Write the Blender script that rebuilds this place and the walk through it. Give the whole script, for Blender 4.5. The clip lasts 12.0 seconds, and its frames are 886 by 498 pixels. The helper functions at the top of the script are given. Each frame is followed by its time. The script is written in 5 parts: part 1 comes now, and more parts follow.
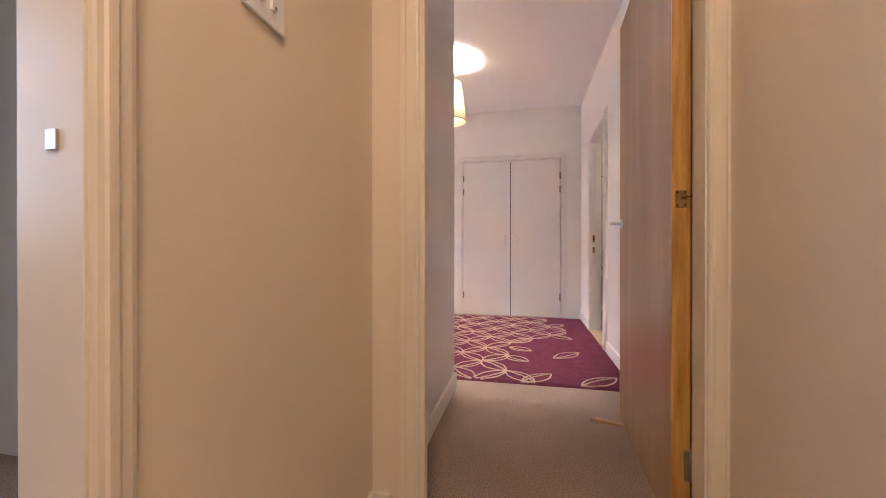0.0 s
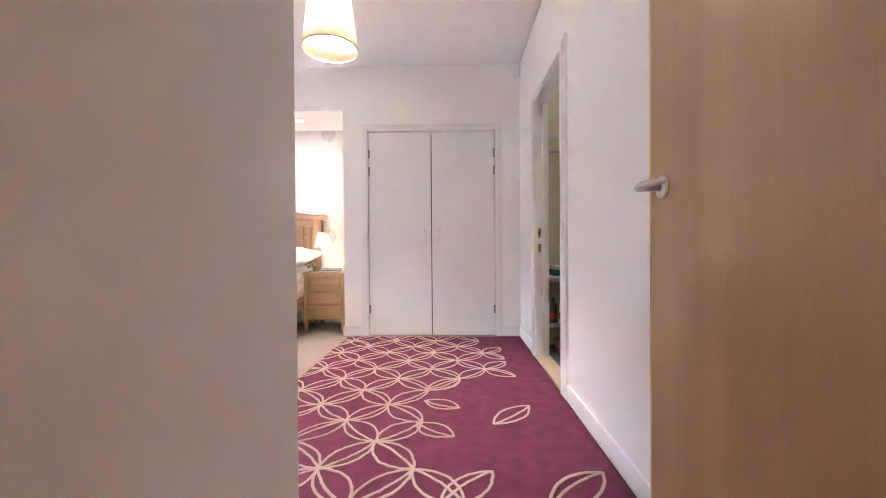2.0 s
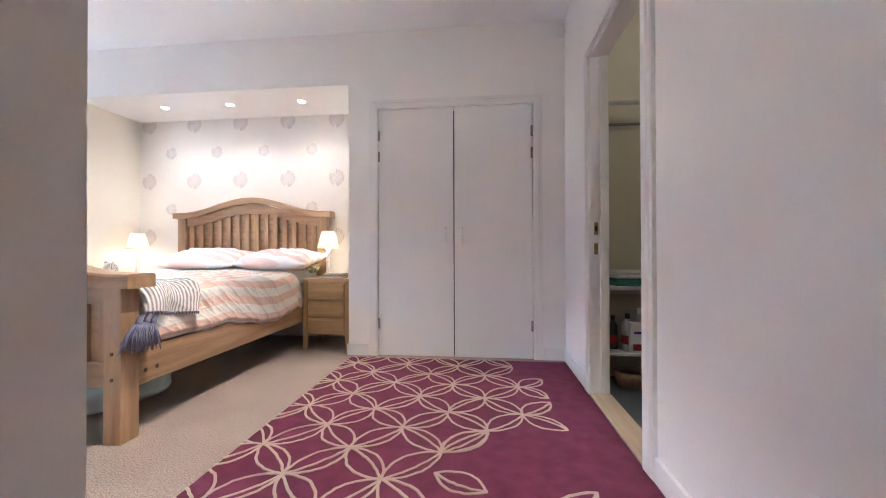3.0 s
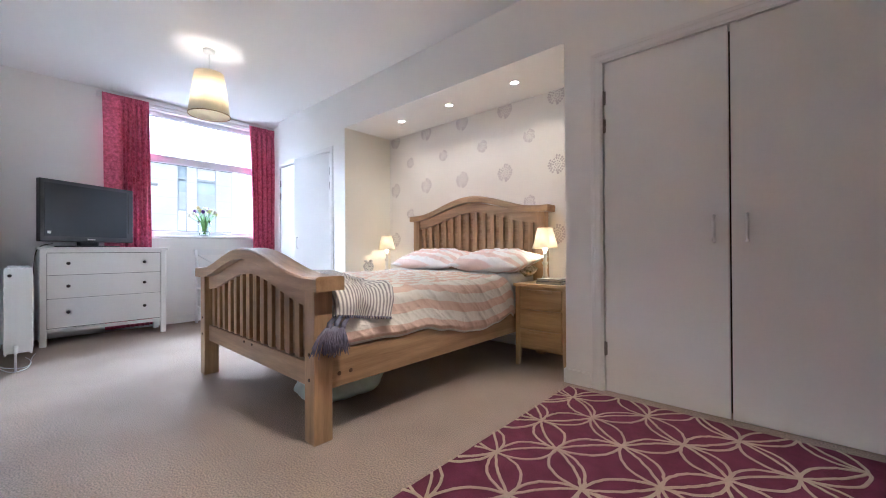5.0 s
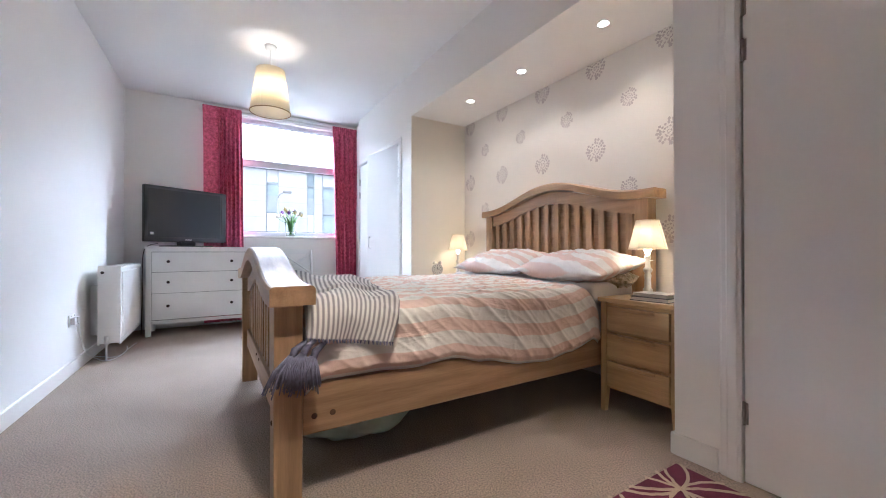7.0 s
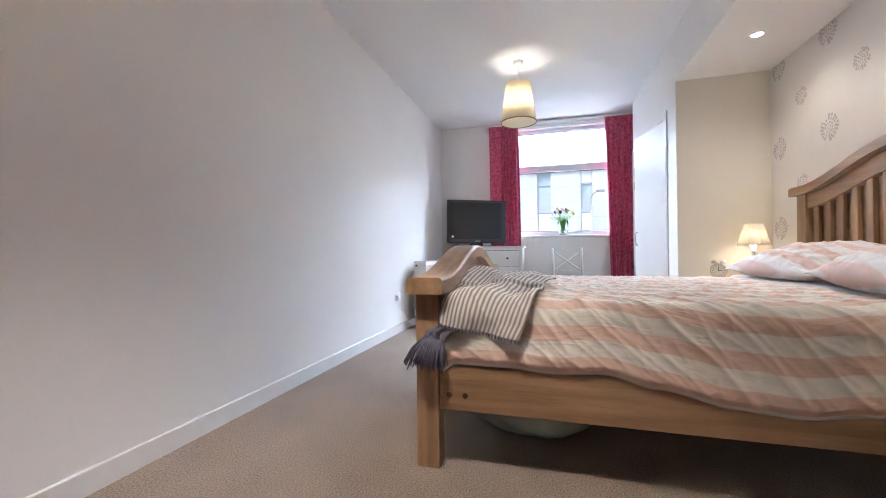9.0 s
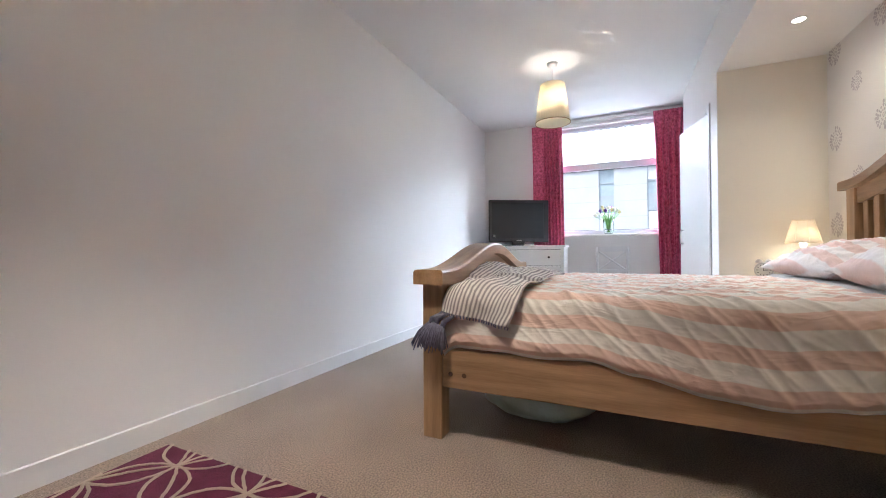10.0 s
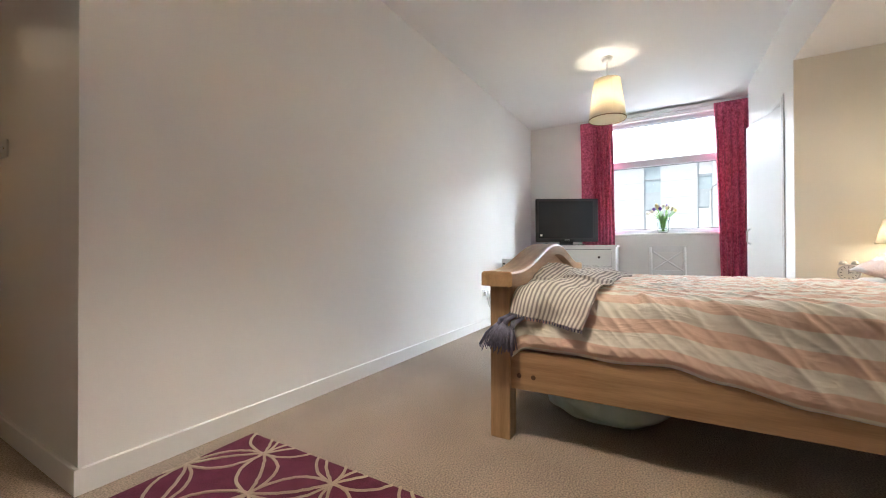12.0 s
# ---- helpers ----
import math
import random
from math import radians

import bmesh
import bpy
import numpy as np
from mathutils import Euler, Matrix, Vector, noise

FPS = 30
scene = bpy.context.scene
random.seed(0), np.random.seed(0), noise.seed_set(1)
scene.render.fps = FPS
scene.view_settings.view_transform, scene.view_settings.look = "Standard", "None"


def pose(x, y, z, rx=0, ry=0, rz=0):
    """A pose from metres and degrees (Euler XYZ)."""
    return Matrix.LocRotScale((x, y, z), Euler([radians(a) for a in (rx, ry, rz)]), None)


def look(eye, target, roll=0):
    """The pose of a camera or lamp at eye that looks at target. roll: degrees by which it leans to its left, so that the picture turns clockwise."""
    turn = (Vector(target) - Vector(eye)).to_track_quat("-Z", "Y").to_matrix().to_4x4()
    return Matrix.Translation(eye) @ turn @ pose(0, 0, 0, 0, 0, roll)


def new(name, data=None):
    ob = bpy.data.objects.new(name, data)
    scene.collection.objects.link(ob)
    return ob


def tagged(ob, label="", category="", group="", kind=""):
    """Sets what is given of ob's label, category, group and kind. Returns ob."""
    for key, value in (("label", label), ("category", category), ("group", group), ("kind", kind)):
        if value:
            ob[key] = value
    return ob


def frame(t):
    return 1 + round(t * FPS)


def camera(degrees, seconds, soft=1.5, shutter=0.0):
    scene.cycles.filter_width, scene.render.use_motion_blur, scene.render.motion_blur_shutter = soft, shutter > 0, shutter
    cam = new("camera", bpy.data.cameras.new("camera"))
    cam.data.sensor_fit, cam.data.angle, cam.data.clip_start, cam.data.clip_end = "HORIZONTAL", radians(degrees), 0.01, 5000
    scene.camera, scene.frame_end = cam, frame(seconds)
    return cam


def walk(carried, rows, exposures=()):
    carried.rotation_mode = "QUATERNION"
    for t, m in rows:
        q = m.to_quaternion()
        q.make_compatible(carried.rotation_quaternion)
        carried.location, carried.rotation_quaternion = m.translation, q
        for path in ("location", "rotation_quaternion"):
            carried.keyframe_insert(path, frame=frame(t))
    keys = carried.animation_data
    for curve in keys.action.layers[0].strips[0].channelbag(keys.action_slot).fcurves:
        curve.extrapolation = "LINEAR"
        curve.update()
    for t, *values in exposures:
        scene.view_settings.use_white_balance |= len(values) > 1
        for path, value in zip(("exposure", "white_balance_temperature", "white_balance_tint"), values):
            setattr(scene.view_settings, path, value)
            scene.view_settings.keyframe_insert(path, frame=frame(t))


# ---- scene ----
cam = camera(98.7, 12.0, soft=1.0)
PATH = [
    (0, (-0.003, -0.351, 0.929), (-0.428, 1.604, 0.923), 0.0),
    (0.5, (0.036, -0.157, 0.918), (-0.173, 1.832, 0.913), -0.1),
    (1, (0.028, 0.146, 0.928), (-0.075, 2.144, 0.915), -0.3),
    (1.5, (0.032, 0.535, 0.928), (-0.03, 2.534, 0.916), -0.4),
    (2, (0.028, 0.965, 0.93), (-0.031, 2.964, 0.913), -0.4),
    (2.5, (0.043, 1.377, 0.891), (-0.029, 3.376, 0.895), -0.3),
    (4.5, (0.02, 2.265, 0.894), (-1.108, 3.916, 0.903), -0.4),
    (5, (0.008, 2.377, 0.908), (-1.328, 3.865, 0.918), -0.3),
    (5.5, (0.0, 2.487, 0.912), (-1.452, 3.862, 0.925), -0.2),
    (6, (-0.044, 2.631, 0.917), (-1.564, 3.931, 0.932), -0.2),
    (6.5, (-0.123, 2.861, 0.916), (-1.705, 4.084, 0.929), -0.1),
    (8.5, (-0.259, 3.693, 0.887), (-2.255, 3.573, 0.907), -0.2),
    (9, (-0.11, 3.827, 0.894), (-2.039, 3.296, 0.91), -0.5),
    (9.5, (-0.028, 4.013, 0.88), (-1.877, 3.25, 0.896), -0.4),
    (10, (-0.005, 4.133, 0.869), (-1.825, 3.305, 0.89), -0.3),
    (10.5, (0.006, 4.196, 0.882), (-1.81, 3.358, 0.898), -0.2),
    (11, (0.006, 4.21, 0.877), (-1.807, 3.366, 0.896), -0.2),
    (11.5, (0.028, 4.155, 0.877), (-1.78, 3.299, 0.896), -0.2),
    (12, (0.083, 4.002, 0.883), (-1.654, 3.011, 0.898), -0.2),
]
walk(cam, [(t, look(eye, target, roll)) for t, eye, target, roll in PATH],
     [(0.0, 2.28, 5750, 22), (0.5, 2.56, 5650, 20), (1.0, 2.62, 5400, 18), (1.5, 2.64, 5150, 18), (2.0, 2.58, 5100, 15), (2.7, 2.22, 4980, 12), (4.3, 1.32, 5080, 11), (6.5, 1.26, 5150, 11), (8.3, 1.16, 5250, 11), (10.5, 1.15, 5400, 9), (12.0, 1.19, 5750, 6)])

# ---- world, lights, exposure ----
world = bpy.data.worlds.new("world")
scene.world = world
world.use_nodes = True
wn = world.node_tree
sky = wn.nodes.new("ShaderNodeTexSky")
sky.sky_type = "NISHITA"
sky.sun_disc = False
sky.sun_elevation = radians(60)
sky.sun_rotation = radians(121)
sky.dust_density, sky.ozone_density, sky.air_density = 10.0, 0.2, 1.0
wn.links.new(sky.outputs[0], wn.nodes["Background"].inputs[0])
wn.nodes["Background"].inputs[1].default_value = 0.15


def lamp(name, kind, place, energy, colour, size=0.05, target=None):
    data = bpy.data.lights.new(name, kind)
    data.energy, data.color = energy, colour
    if kind in ("POINT", "SPOT"):
        data.shadow_soft_size = size
    ob = new(name, data)
    ob.matrix_world = look(place, target) if target else pose(*place)
    return ob


sun = lamp("sun", "SUN", (10, -6, 20), 0.8, (1.0, 0.96, 0.9), target=(0, 0, 0))
sun.data.angle = radians(12)

WARM = (1.0, 0.80, 0.58)
# area lamp added outside, standing in for the bright sky above the roofs
daylight = lamp("sky_stand_in", "AREA", (-14.0, 7.5, 8.7), 7800, (0.91, 0.95, 1.0), target=(-3.0, 4.0, 1.4))
daylight.data.shape, daylight.data.size, daylight.data.size_y = "RECTANGLE", 26.0, 6.2
PEND1, PEND2 = (-0.75, 3.37), (-3.97, 3.56)
for (px, py), watts in ((PEND1, 100), (PEND2, 3.6)):
    lamp("pendant_bulb_light", "POINT", (px, py, 2.41), watts, WARM, 0.05)
for sx in (-1.70, -2.44, -3.14):
    spot = lamp("downlight_beam", "SPOT", (sx, 5.206, 2.33), 8.5, (1.0, 0.79, 0.57), 0.03, target=(sx, 5.24, 0))
    spot.data.spot_size, spot.data.spot_blend = radians(130), 1.0
TL1, TL2 = (-1.465, 5.28), (-3.60, 5.37)
lamp("table_lamp_light", "POINT", (*TL1, 1.00), 1.2, (1.0, 0.74, 0.46), 0.03)
lamp("table_lamp_light", "POINT", (*TL2, 1.00), 0.85, (1.0, 0.74, 0.46), 0.03)
# assumed corridor lamp, out of view, placed to light the walls evenly
corridor_light = lamp("corridor_light", "AREA", (0.0, -0.85, 2.70), 6.0, (1.0, 0.74, 0.48), target=(0.0, -0.85, 0))
corridor_light.data.size = 0.4
# fill lamp without a fitting, added to brighten the side room
closet_fill = lamp("dressing_room_fill", "POINT", (1.55, 3.6, 2.5), 1.3, (1.0, 0.85, 0.62), 0.1)
side_light = lamp("side_room_daylight", "AREA", (-2.3, -0.6, 1.5), 3, (0.75, 0.86, 1.0), target=(0, -0.6, 1.3))
side_light.data.size = 1.0


# ---- materials ----
def shader(name, col, rough=0.6, metal=0.0, vary=0.06, vscale=3.0, bump=0.08, bscale=80.0, stretch=(1, 1, 1), fine=0.03, spec=0.5, tint=None, bdist=0.002):
    m = bpy.data.materials.new(name)
    m.use_nodes = True
    t = m.node_tree
    b = t.nodes["Principled BSDF"]
    b.inputs["Roughness"].default_value, b.inputs["Metallic"].default_value = rough, metal
    b.inputs["Specular IOR Level"].default_value = spec
    co = t.nodes.new("ShaderNodeTexCoord")
    mp = t.nodes.new("ShaderNodeMapping")
    mp.inputs["Scale"].default_value = stretch
    t.links.new(co.outputs["Object"], mp.inputs[0])
    n1, n2 = t.nodes.new("ShaderNodeTexNoise"), t.nodes.new("ShaderNodeTexNoise")
    n1.inputs["Scale"].default_value, n1.inputs["Detail"].default_value = vscale, 5
    n2.inputs["Scale"].default_value, n2.inputs["Detail"].default_value = bscale, 3
    t.links.new(mp.outputs[0], n1.inputs[0])
    t.links.new(mp.outputs[0], n2.inputs[0])
    lo = [c * (1 - vary) for c in col]
    hi = [min(1, c * (1 + vary)) for c in (tint or col)]
    mix = t.nodes.new("ShaderNodeMix")
    mix.data_type = "RGBA"
    mix.inputs[6].default_value, mix.inputs[7].default_value = (*lo, 1), (*hi, 1)
    ramp = t.nodes.new("ShaderNodeMapRange")
    ramp.inputs[1].default_value, ramp.inputs[2].default_value = 0.3, 0.7
    t.links.new(n1.outputs[0], ramp.inputs[0])
    t.links.new(ramp.outputs[0], mix.inputs[0])
    mul = t.nodes.new("ShaderNodeMix")
    mul.data_type, mul.blend_type = "RGBA", "MULTIPLY"
    mul.inputs[0].default_value = 1.0
    r2 = t.nodes.new("ShaderNodeMapRange")
    r2.inputs[1].default_value, r2.inputs[2].default_value, r2.inputs[3].default_value, r2.inputs[4].default_value = 0.3, 0.7, 1 - fine, 1.0
    t.links.new(n2.outputs[0], r2.inputs[0])
    t.links.new(mix.outputs[2], mul.inputs[6])
    t.links.new(r2.outputs[0], mul.inputs[7])
    t.links.new(mul.outputs[2], b.inputs["Base Color"])
    if bump:
        bp = t.nodes.new("ShaderNodeBump")
        bp.inputs["Strength"].default_value, bp.inputs["Distance"].default_value = bump, bdist
        t.links.new(n2.outputs[0], bp.inputs["Height"])
        t.links.new(bp.outputs[0], b.inputs["Normal"])
    return m


def striped(name, a, c, period, share, rough=0.85, weave=900.0, soft=0.06, patch=0.05, crease=0.0):
    """Cloth with stripes across the U direction of the mesh's UV map, which is in metres."""
    m = shader(name, a, rough, vary=patch, vscale=9, bump=0.25, bscale=weave, fine=0.08)
    t = m.node_tree
    b = t.nodes["Principled BSDF"]
    base = b.inputs["Base Color"].links[0].from_socket
    uv = t.nodes.new("ShaderNodeUVMap")
    sep = t.nodes.new("ShaderNodeSeparateXYZ")
    t.links.new(uv.outputs[0], sep.inputs[0])
    wob = t.nodes.new("ShaderNodeTexNoise")
    wob.inputs["Scale"].default_value = 14
    t.links.new(uv.outputs[0], wob.inputs[0])
    add = t.nodes.new("ShaderNodeMath")
    add.operation = "MULTIPLY_ADD"
    t.links.new(wob.outputs[0], add.inputs[0])
    add.inputs[1].default_value = 0.06 * period
    t.links.new(sep.outputs[0], add.inputs[2])
    if crease:
        cm = t.nodes.new("ShaderNodeMapping")
        cm.inputs["Rotation"].default_value, cm.inputs["Scale"].default_value = (0, 0, 0.6), (1.0, 0.38, 1.0)
        t.links.new(uv.outputs[0], cm.inputs[0])
        cn = t.nodes.new("ShaderNodeTexNoise")
        cn.inputs["Scale"].default_value, cn.inputs["Detail"].default_value, cn.inputs["Distortion"].default_value = 10, 3.0, 0.6
        t.links.new(cm.outputs[0], cn.inputs[0])
        off = t.nodes.new("ShaderNodeMath")
        off.operation = "SUBTRACT"
        off.inputs[1].default_value = 0.5
        ab = t.nodes.new("ShaderNodeMath")
        ab.operation = "ABSOLUTE"
        t.links.new(cn.outputs[0], off.inputs[0])
        t.links.new(off.outputs[0], ab.inputs[0])
        cb = t.nodes.new("ShaderNodeBump")
        cb.invert = True
        cb.inputs["Strength"].default_value, cb.inputs["Distance"].default_value = crease, 0.035
        t.links.new(ab.outputs[0], cb.inputs["Height"])
        t.links.new(b.inputs["Normal"].links[0].from_socket, cb.inputs["Normal"])
        t.links.new(cb.outputs[0], b.inputs["Normal"])
    pp = t.nodes.new("ShaderNodeMath")
    pp.operation = "PINGPONG"
    pp.inputs[1].default_value = period / 2
    t.links.new(add.outputs[0], pp.inputs[0])
    mr = t.nodes.new("ShaderNodeMapRange")
    edge = period / 2 * share
    mr.inputs[1].default_value, mr.inputs[2].default_value = edge - soft * period / 2, edge + soft * period / 2
    t.links.new(pp.outputs[0], mr.inputs[0])
    mix = t.nodes.new("ShaderNodeMix")
    mix.data_type = "RGBA"
    mix.inputs[7].default_value = (*c, 1)
    t.links.new(mr.outputs[0], mix.inputs[0])
    t.links.new(base, mix.inputs[6])
    t.links.new(mix.outputs[2], b.inputs["Base Color"])
    return m


def glowing(name, colour, strength):
    m = bpy.data.materials.new(name)
    m.use_nodes = True
    b = m.node_tree.nodes["Principled BSDF"]
    b.inputs["Base Color"].default_value = (*colour, 1)
    b.inputs["Emission Color"].default_value, b.inputs["Emission Strength"].default_value = (*colour, 1), strength
    return m


def translucent(name, col, share=0.5):
    m = shader(name, col, 0.9, vary=0.03, bump=0.15, bscale=700, fine=0.05)
    t = m.node_tree
    tr = t.nodes.new("ShaderNodeBsdfTranslucent")
    tr.inputs[0].default_value = (*col, 1)
    mx = t.nodes.new("ShaderNodeMixShader")
    mx.inputs[0].default_value = share
    out = t.nodes["Material Output"]
    t.links.new(t.nodes["Principled BSDF"].outputs[0], mx.inputs[1])
    t.links.new(tr.outputs[0], mx.inputs[2])
    t.links.new(mx.outputs[0], out.inputs[0])
    return m


def glass(name, col=(1, 1, 1), ior=1.45):
    m = bpy.data.materials.new(name)
    m.use_nodes = True
    b = m.node_tree.nodes["Principled BSDF"]
    b.inputs["Base Color"].default_value = (*col, 1)
    b.inputs["Roughness"].default_value, b.inputs["Transmission Weight"].default_value, b.inputs["IOR"].default_value = 0.0, 1.0, ior
    return m


M_WALL = shader("white_wall_paint", (0.86, 0.84, 0.805), 0.55, vary=0.02, vscale=1.3, bump=0.12, bscale=160, fine=0.02)
M_CEIL = shader("white_ceiling_paint", (0.89, 0.885, 0.87), 0.8, vary=0.015, vscale=1.0, bump=0.08, bscale=200, fine=0.01)
M_CREAMW = shader("cream_wall_paint", (0.86, 0.81, 0.70), 0.55, vary=0.02, vscale=1.3, bump=0.12, bscale=160, fine=0.02)
M_PAPER = shader("cream_wallpaper", (0.82, 0.78, 0.725), 0.6, vary=0.02, vscale=2, bump=0.1, bscale=260, fine=0.02)
M_PRINT = shader("mauve_print", (0.56, 0.50, 0.49), 0.45, vary=0.12, vscale=14, bump=0.05)
M_CORR = shader("cream_corridor_paint", (0.75, 0.66, 0.52), 0.5, vary=0.02, vscale=1.5, bump=0.12, bscale=160, fine=0.02)
M_TRIM = shader("white_satin_trim", (0.80, 0.78, 0.75), 0.32, vary=0.02, vscale=2, bump=0.05, bscale=60, fine=0.01)
M_CREAMTRIM = shader("cream_satin_trim", (0.78, 0.71, 0.58), 0.32, vary=0.02, vscale=2, bump=0.05, bscale=60, fine=0.01)
M_DOORW = shader("white_painted_door", (0.80, 0.785, 0.76), 0.38, vary=0.02, vscale=1.6, bump=0.06, bscale=70, fine=0.015)
M_CARPET = shader("beige_carpet", (0.515, 0.41, 0.33), 0.95, vary=0.08, vscale=2.5, bump=1.0, bscale=150, fine=0.6, spec=0.1, bdist=0.008)
M_RUG = shader("plum_rug_pile", (0.18, 0.040, 0.080), 0.95, vary=0.20, vscale=14, bump=1.0, bscale=240, fine=0.42, spec=0.15, bdist=0.008)
M_RUGLINE = shader("cream_rug_pile", (0.60, 0.48, 0.36), 0.95, vary=0.08, vscale=9, bump=0.8, bscale=420, fine=0.3, spec=0.1, bdist=0.004)
OAK = (0.365, 0.215, 0.105)
M_OAKX = shader("oak_grain_x", OAK, 0.38, vary=0.16, vscale=5, bump=0.12, bscale=46, stretch=(0.35, 5, 5), fine=0.16, tint=(0.44, 0.28, 0.148))
M_OAKY = shader("oak_grain_y", OAK, 0.38, vary=0.16, vscale=5, bump=0.12, bscale=46, stretch=(5, 0.35, 5), fine=0.16, tint=(0.44, 0.28, 0.148))
M_OAKZ = shader("oak_grain_z", OAK, 0.38, vary=0.16, vscale=5, bump=0.12, bscale=46, stretch=(5, 5, 0.35), fine=0.16, tint=(0.44, 0.28, 0.148))
M_GOLDX = shader("golden_oak_x", (0.47, 0.295, 0.13), 0.36, vary=0.14, vscale=5, bump=0.1, bscale=46, stretch=(0.35, 5, 5), fine=0.13, tint=(0.53, 0.35, 0.17))
M_GOLDZ = shader("golden_oak_z", (0.47, 0.295, 0.13), 0.36, vary=0.14, vscale=5, bump=0.1, bscale=46, stretch=(5, 5, 0.35), fine=0.13, tint=(0.53, 0.35, 0.17))
M_DARKOAK = shader("dark_oak_plug", (0.10, 0.05, 0.025), 0.5, vary=0.1)
M_VENEER = shader("ash_veneer", (0.43, 0.275, 0.14), 0.22, vary=0.04, vscale=2.5, bump=0.03, bscale=90, stretch=(3, 3, 0.25), fine=0.06, tint=(0.48, 0.315, 0.17))
M_LIPPING = shader("yellow_pine_lipping", (0.50, 0.25, 0.045), 0.4, vary=0.3, vscale=5, bump=0.1, bscale=50, stretch=(7, 7, 0.6), fine=0.15, tint=(0.60, 0.34, 0.08))
M_CHROME = shader("brushed_steel", (0.62, 0.60, 0.57), 0.28, metal=1.0, vary=0.05, vscale=20, bump=0.03)
M_BRASS = shader("aged_brass", (0.36, 0.25, 0.11), 0.4, metal=1.0, vary=0.2, vscale=30)
M_HINGE = shader("dull_steel_hinge", (0.30, 0.27, 0.25), 0.4, metal=0.8, vary=0.15, vscale=30)
# black small parts; also painted shade in drawer gaps and cupboards
M_DARK = shader("black_parts_and_shade", (0.02, 0.018, 0.016), 0.9, bump=0)
M_WHITEF = shader("white_lacquer", (0.80, 0.79, 0.77), 0.35, vary=0.02, vscale=3, bump=0.04, bscale=60)
M_KNOB = shader("dark_bronze_knob", (0.06, 0.05, 0.045), 0.35, metal=0.7, vary=0.1)
M_PLASTIC = shader("white_plastic", (0.82, 0.82, 0.80), 0.3, vary=0.01, bump=0)
M_RAD = shader("white_enamel", (0.82, 0.82, 0.80), 0.25, vary=0.015, bump=0.02)
M_TV = shader("black_tv_plastic", (0.018, 0.018, 0.02), 0.3, vary=0.1, bump=0)
M_SCREEN = shader("tv_screen", (0.022, 0.024, 0.027), 0.22, vary=0.05, bump=0)
# the lighter pink tint paints the velvet's mottled sheen into the colour
M_CURTAIN = shader("crimson_curtain_cloth", (0.52, 0.042, 0.11), 0.5, vary=0.22, vscale=34, bump=0.4, bscale=140, fine=0.22, tint=(0.70, 0.14, 0.25))
M_UPVC = shader("white_window_frame", (0.72, 0.71, 0.75), 0.3, vary=0.015, bump=0)
M_GASKET = shader("black_gasket", (0.03, 0.03, 0.035), 0.6, bump=0)
M_GLASS = glass("window_glass", (0.97, 1.0, 0.99), 1.02)
M_VASE = glass("vase_glass", (0.96, 1.0, 0.98), 1.12)
M_DUVET = striped("pink_striped_duvet", (0.84, 0.79, 0.70), (0.74, 0.54, 0.43), 0.118, 0.52, soft=0.03, patch=0.03, crease=0.5)
M_PILLOW = striped("pink_striped_pillowcase", (0.82, 0.78, 0.74), (0.74, 0.56, 0.49), 0.115, 0.52, crease=0.5)
M_THROW = striped("grey_striped_throw", (0.70, 0.65, 0.58), (0.27, 0.235, 0.23), 0.023, 0.52, weave=500, soft=0.2)
M_TASSEL = shader("grey_wool_tassel", (0.17, 0.16, 0.22), 0.9, vary=0.25, vscale=60, bump=0.3, bscale=300)
M_SHEET = shader("white_bedsheet", (0.72, 0.70, 0.67), 0.85, vary=0.03, bump=0.15, bscale=500)
M_FLORAL = shader("olive_floral_cloth", (0.42, 0.36, 0.16), 0.85, vary=0.5, vscale=40, bump=0.2, tint=(0.55, 0.5, 0.38))
M_SHADE = translucent("cream_lamp_shade", (0.92, 0.85, 0.70), 0.72)
M_SHADE2 = translucent("ivory_lamp_shade", (0.93, 0.88, 0.78), 0.34)
M_SHADERIM = shader("brown_shade_binding", (0.30, 0.19, 0.09), 0.7)
M_BULB = glowing("bulb_glow", (1.0, 0.80, 0.52), 14)
M_SPOTG = glowing("downlight_glow", (1.0, 0.90, 0.74), 14)
M_BOOK1 = shader("dark_book_cover", (0.05, 0.045, 0.05), 0.5)
M_BOOK2 = shader("grey_book_cover", (0.35, 0.33, 0.30), 0.5)
M_PAGES = shader("book_pages", (0.70, 0.66, 0.56), 0.8, vary=0.06, vscale=30, stretch=(1, 1, 60))
M_CLOCKF = shader("clock_face", (0.80, 0.78, 0.72), 0.4)
M_GREEN = shader("tulip_leaf", (0.17, 0.36, 0.09), 0.45, vary=0.2, vscale=20)
M_PETW = shader("white_petal", (0.82, 0.80, 0.68), 0.5)
M_PETY = shader("yellow_petal", (0.80, 0.70, 0.35), 0.5)
M_PETP = shader("purple_petal", (0.14, 0.05, 0.30), 0.5)
M_BAG = shader("mint_plastic_bag", (0.50, 0.60, 0.55), 0.3, vary=0.15, vscale=8, bump=0.4, bscale=18, bdist=0.02)
M_TEAL = shader("teal_plastic_box", (0.03, 0.22, 0.25), 0.35)
M_CABLE = shader("white_cable", (0.75, 0.75, 0.72), 0.4, bump=0)
M_FACADE = shader("pale_stone_cladding", (0.44, 0.46, 0.48), 0.75, vary=0.05, vscale=0.5, bump=0.05, bscale=8)
M_FACJ = shader("cladding_joint", (0.36, 0.37, 0.38), 0.8)
# glass colour raised to carry the sky's reflection
M_FWIN = shader("facade_window_glass", (0.36, 0.43, 0.47), 0.08, vary=0.2, vscale=0.8, bump=0)
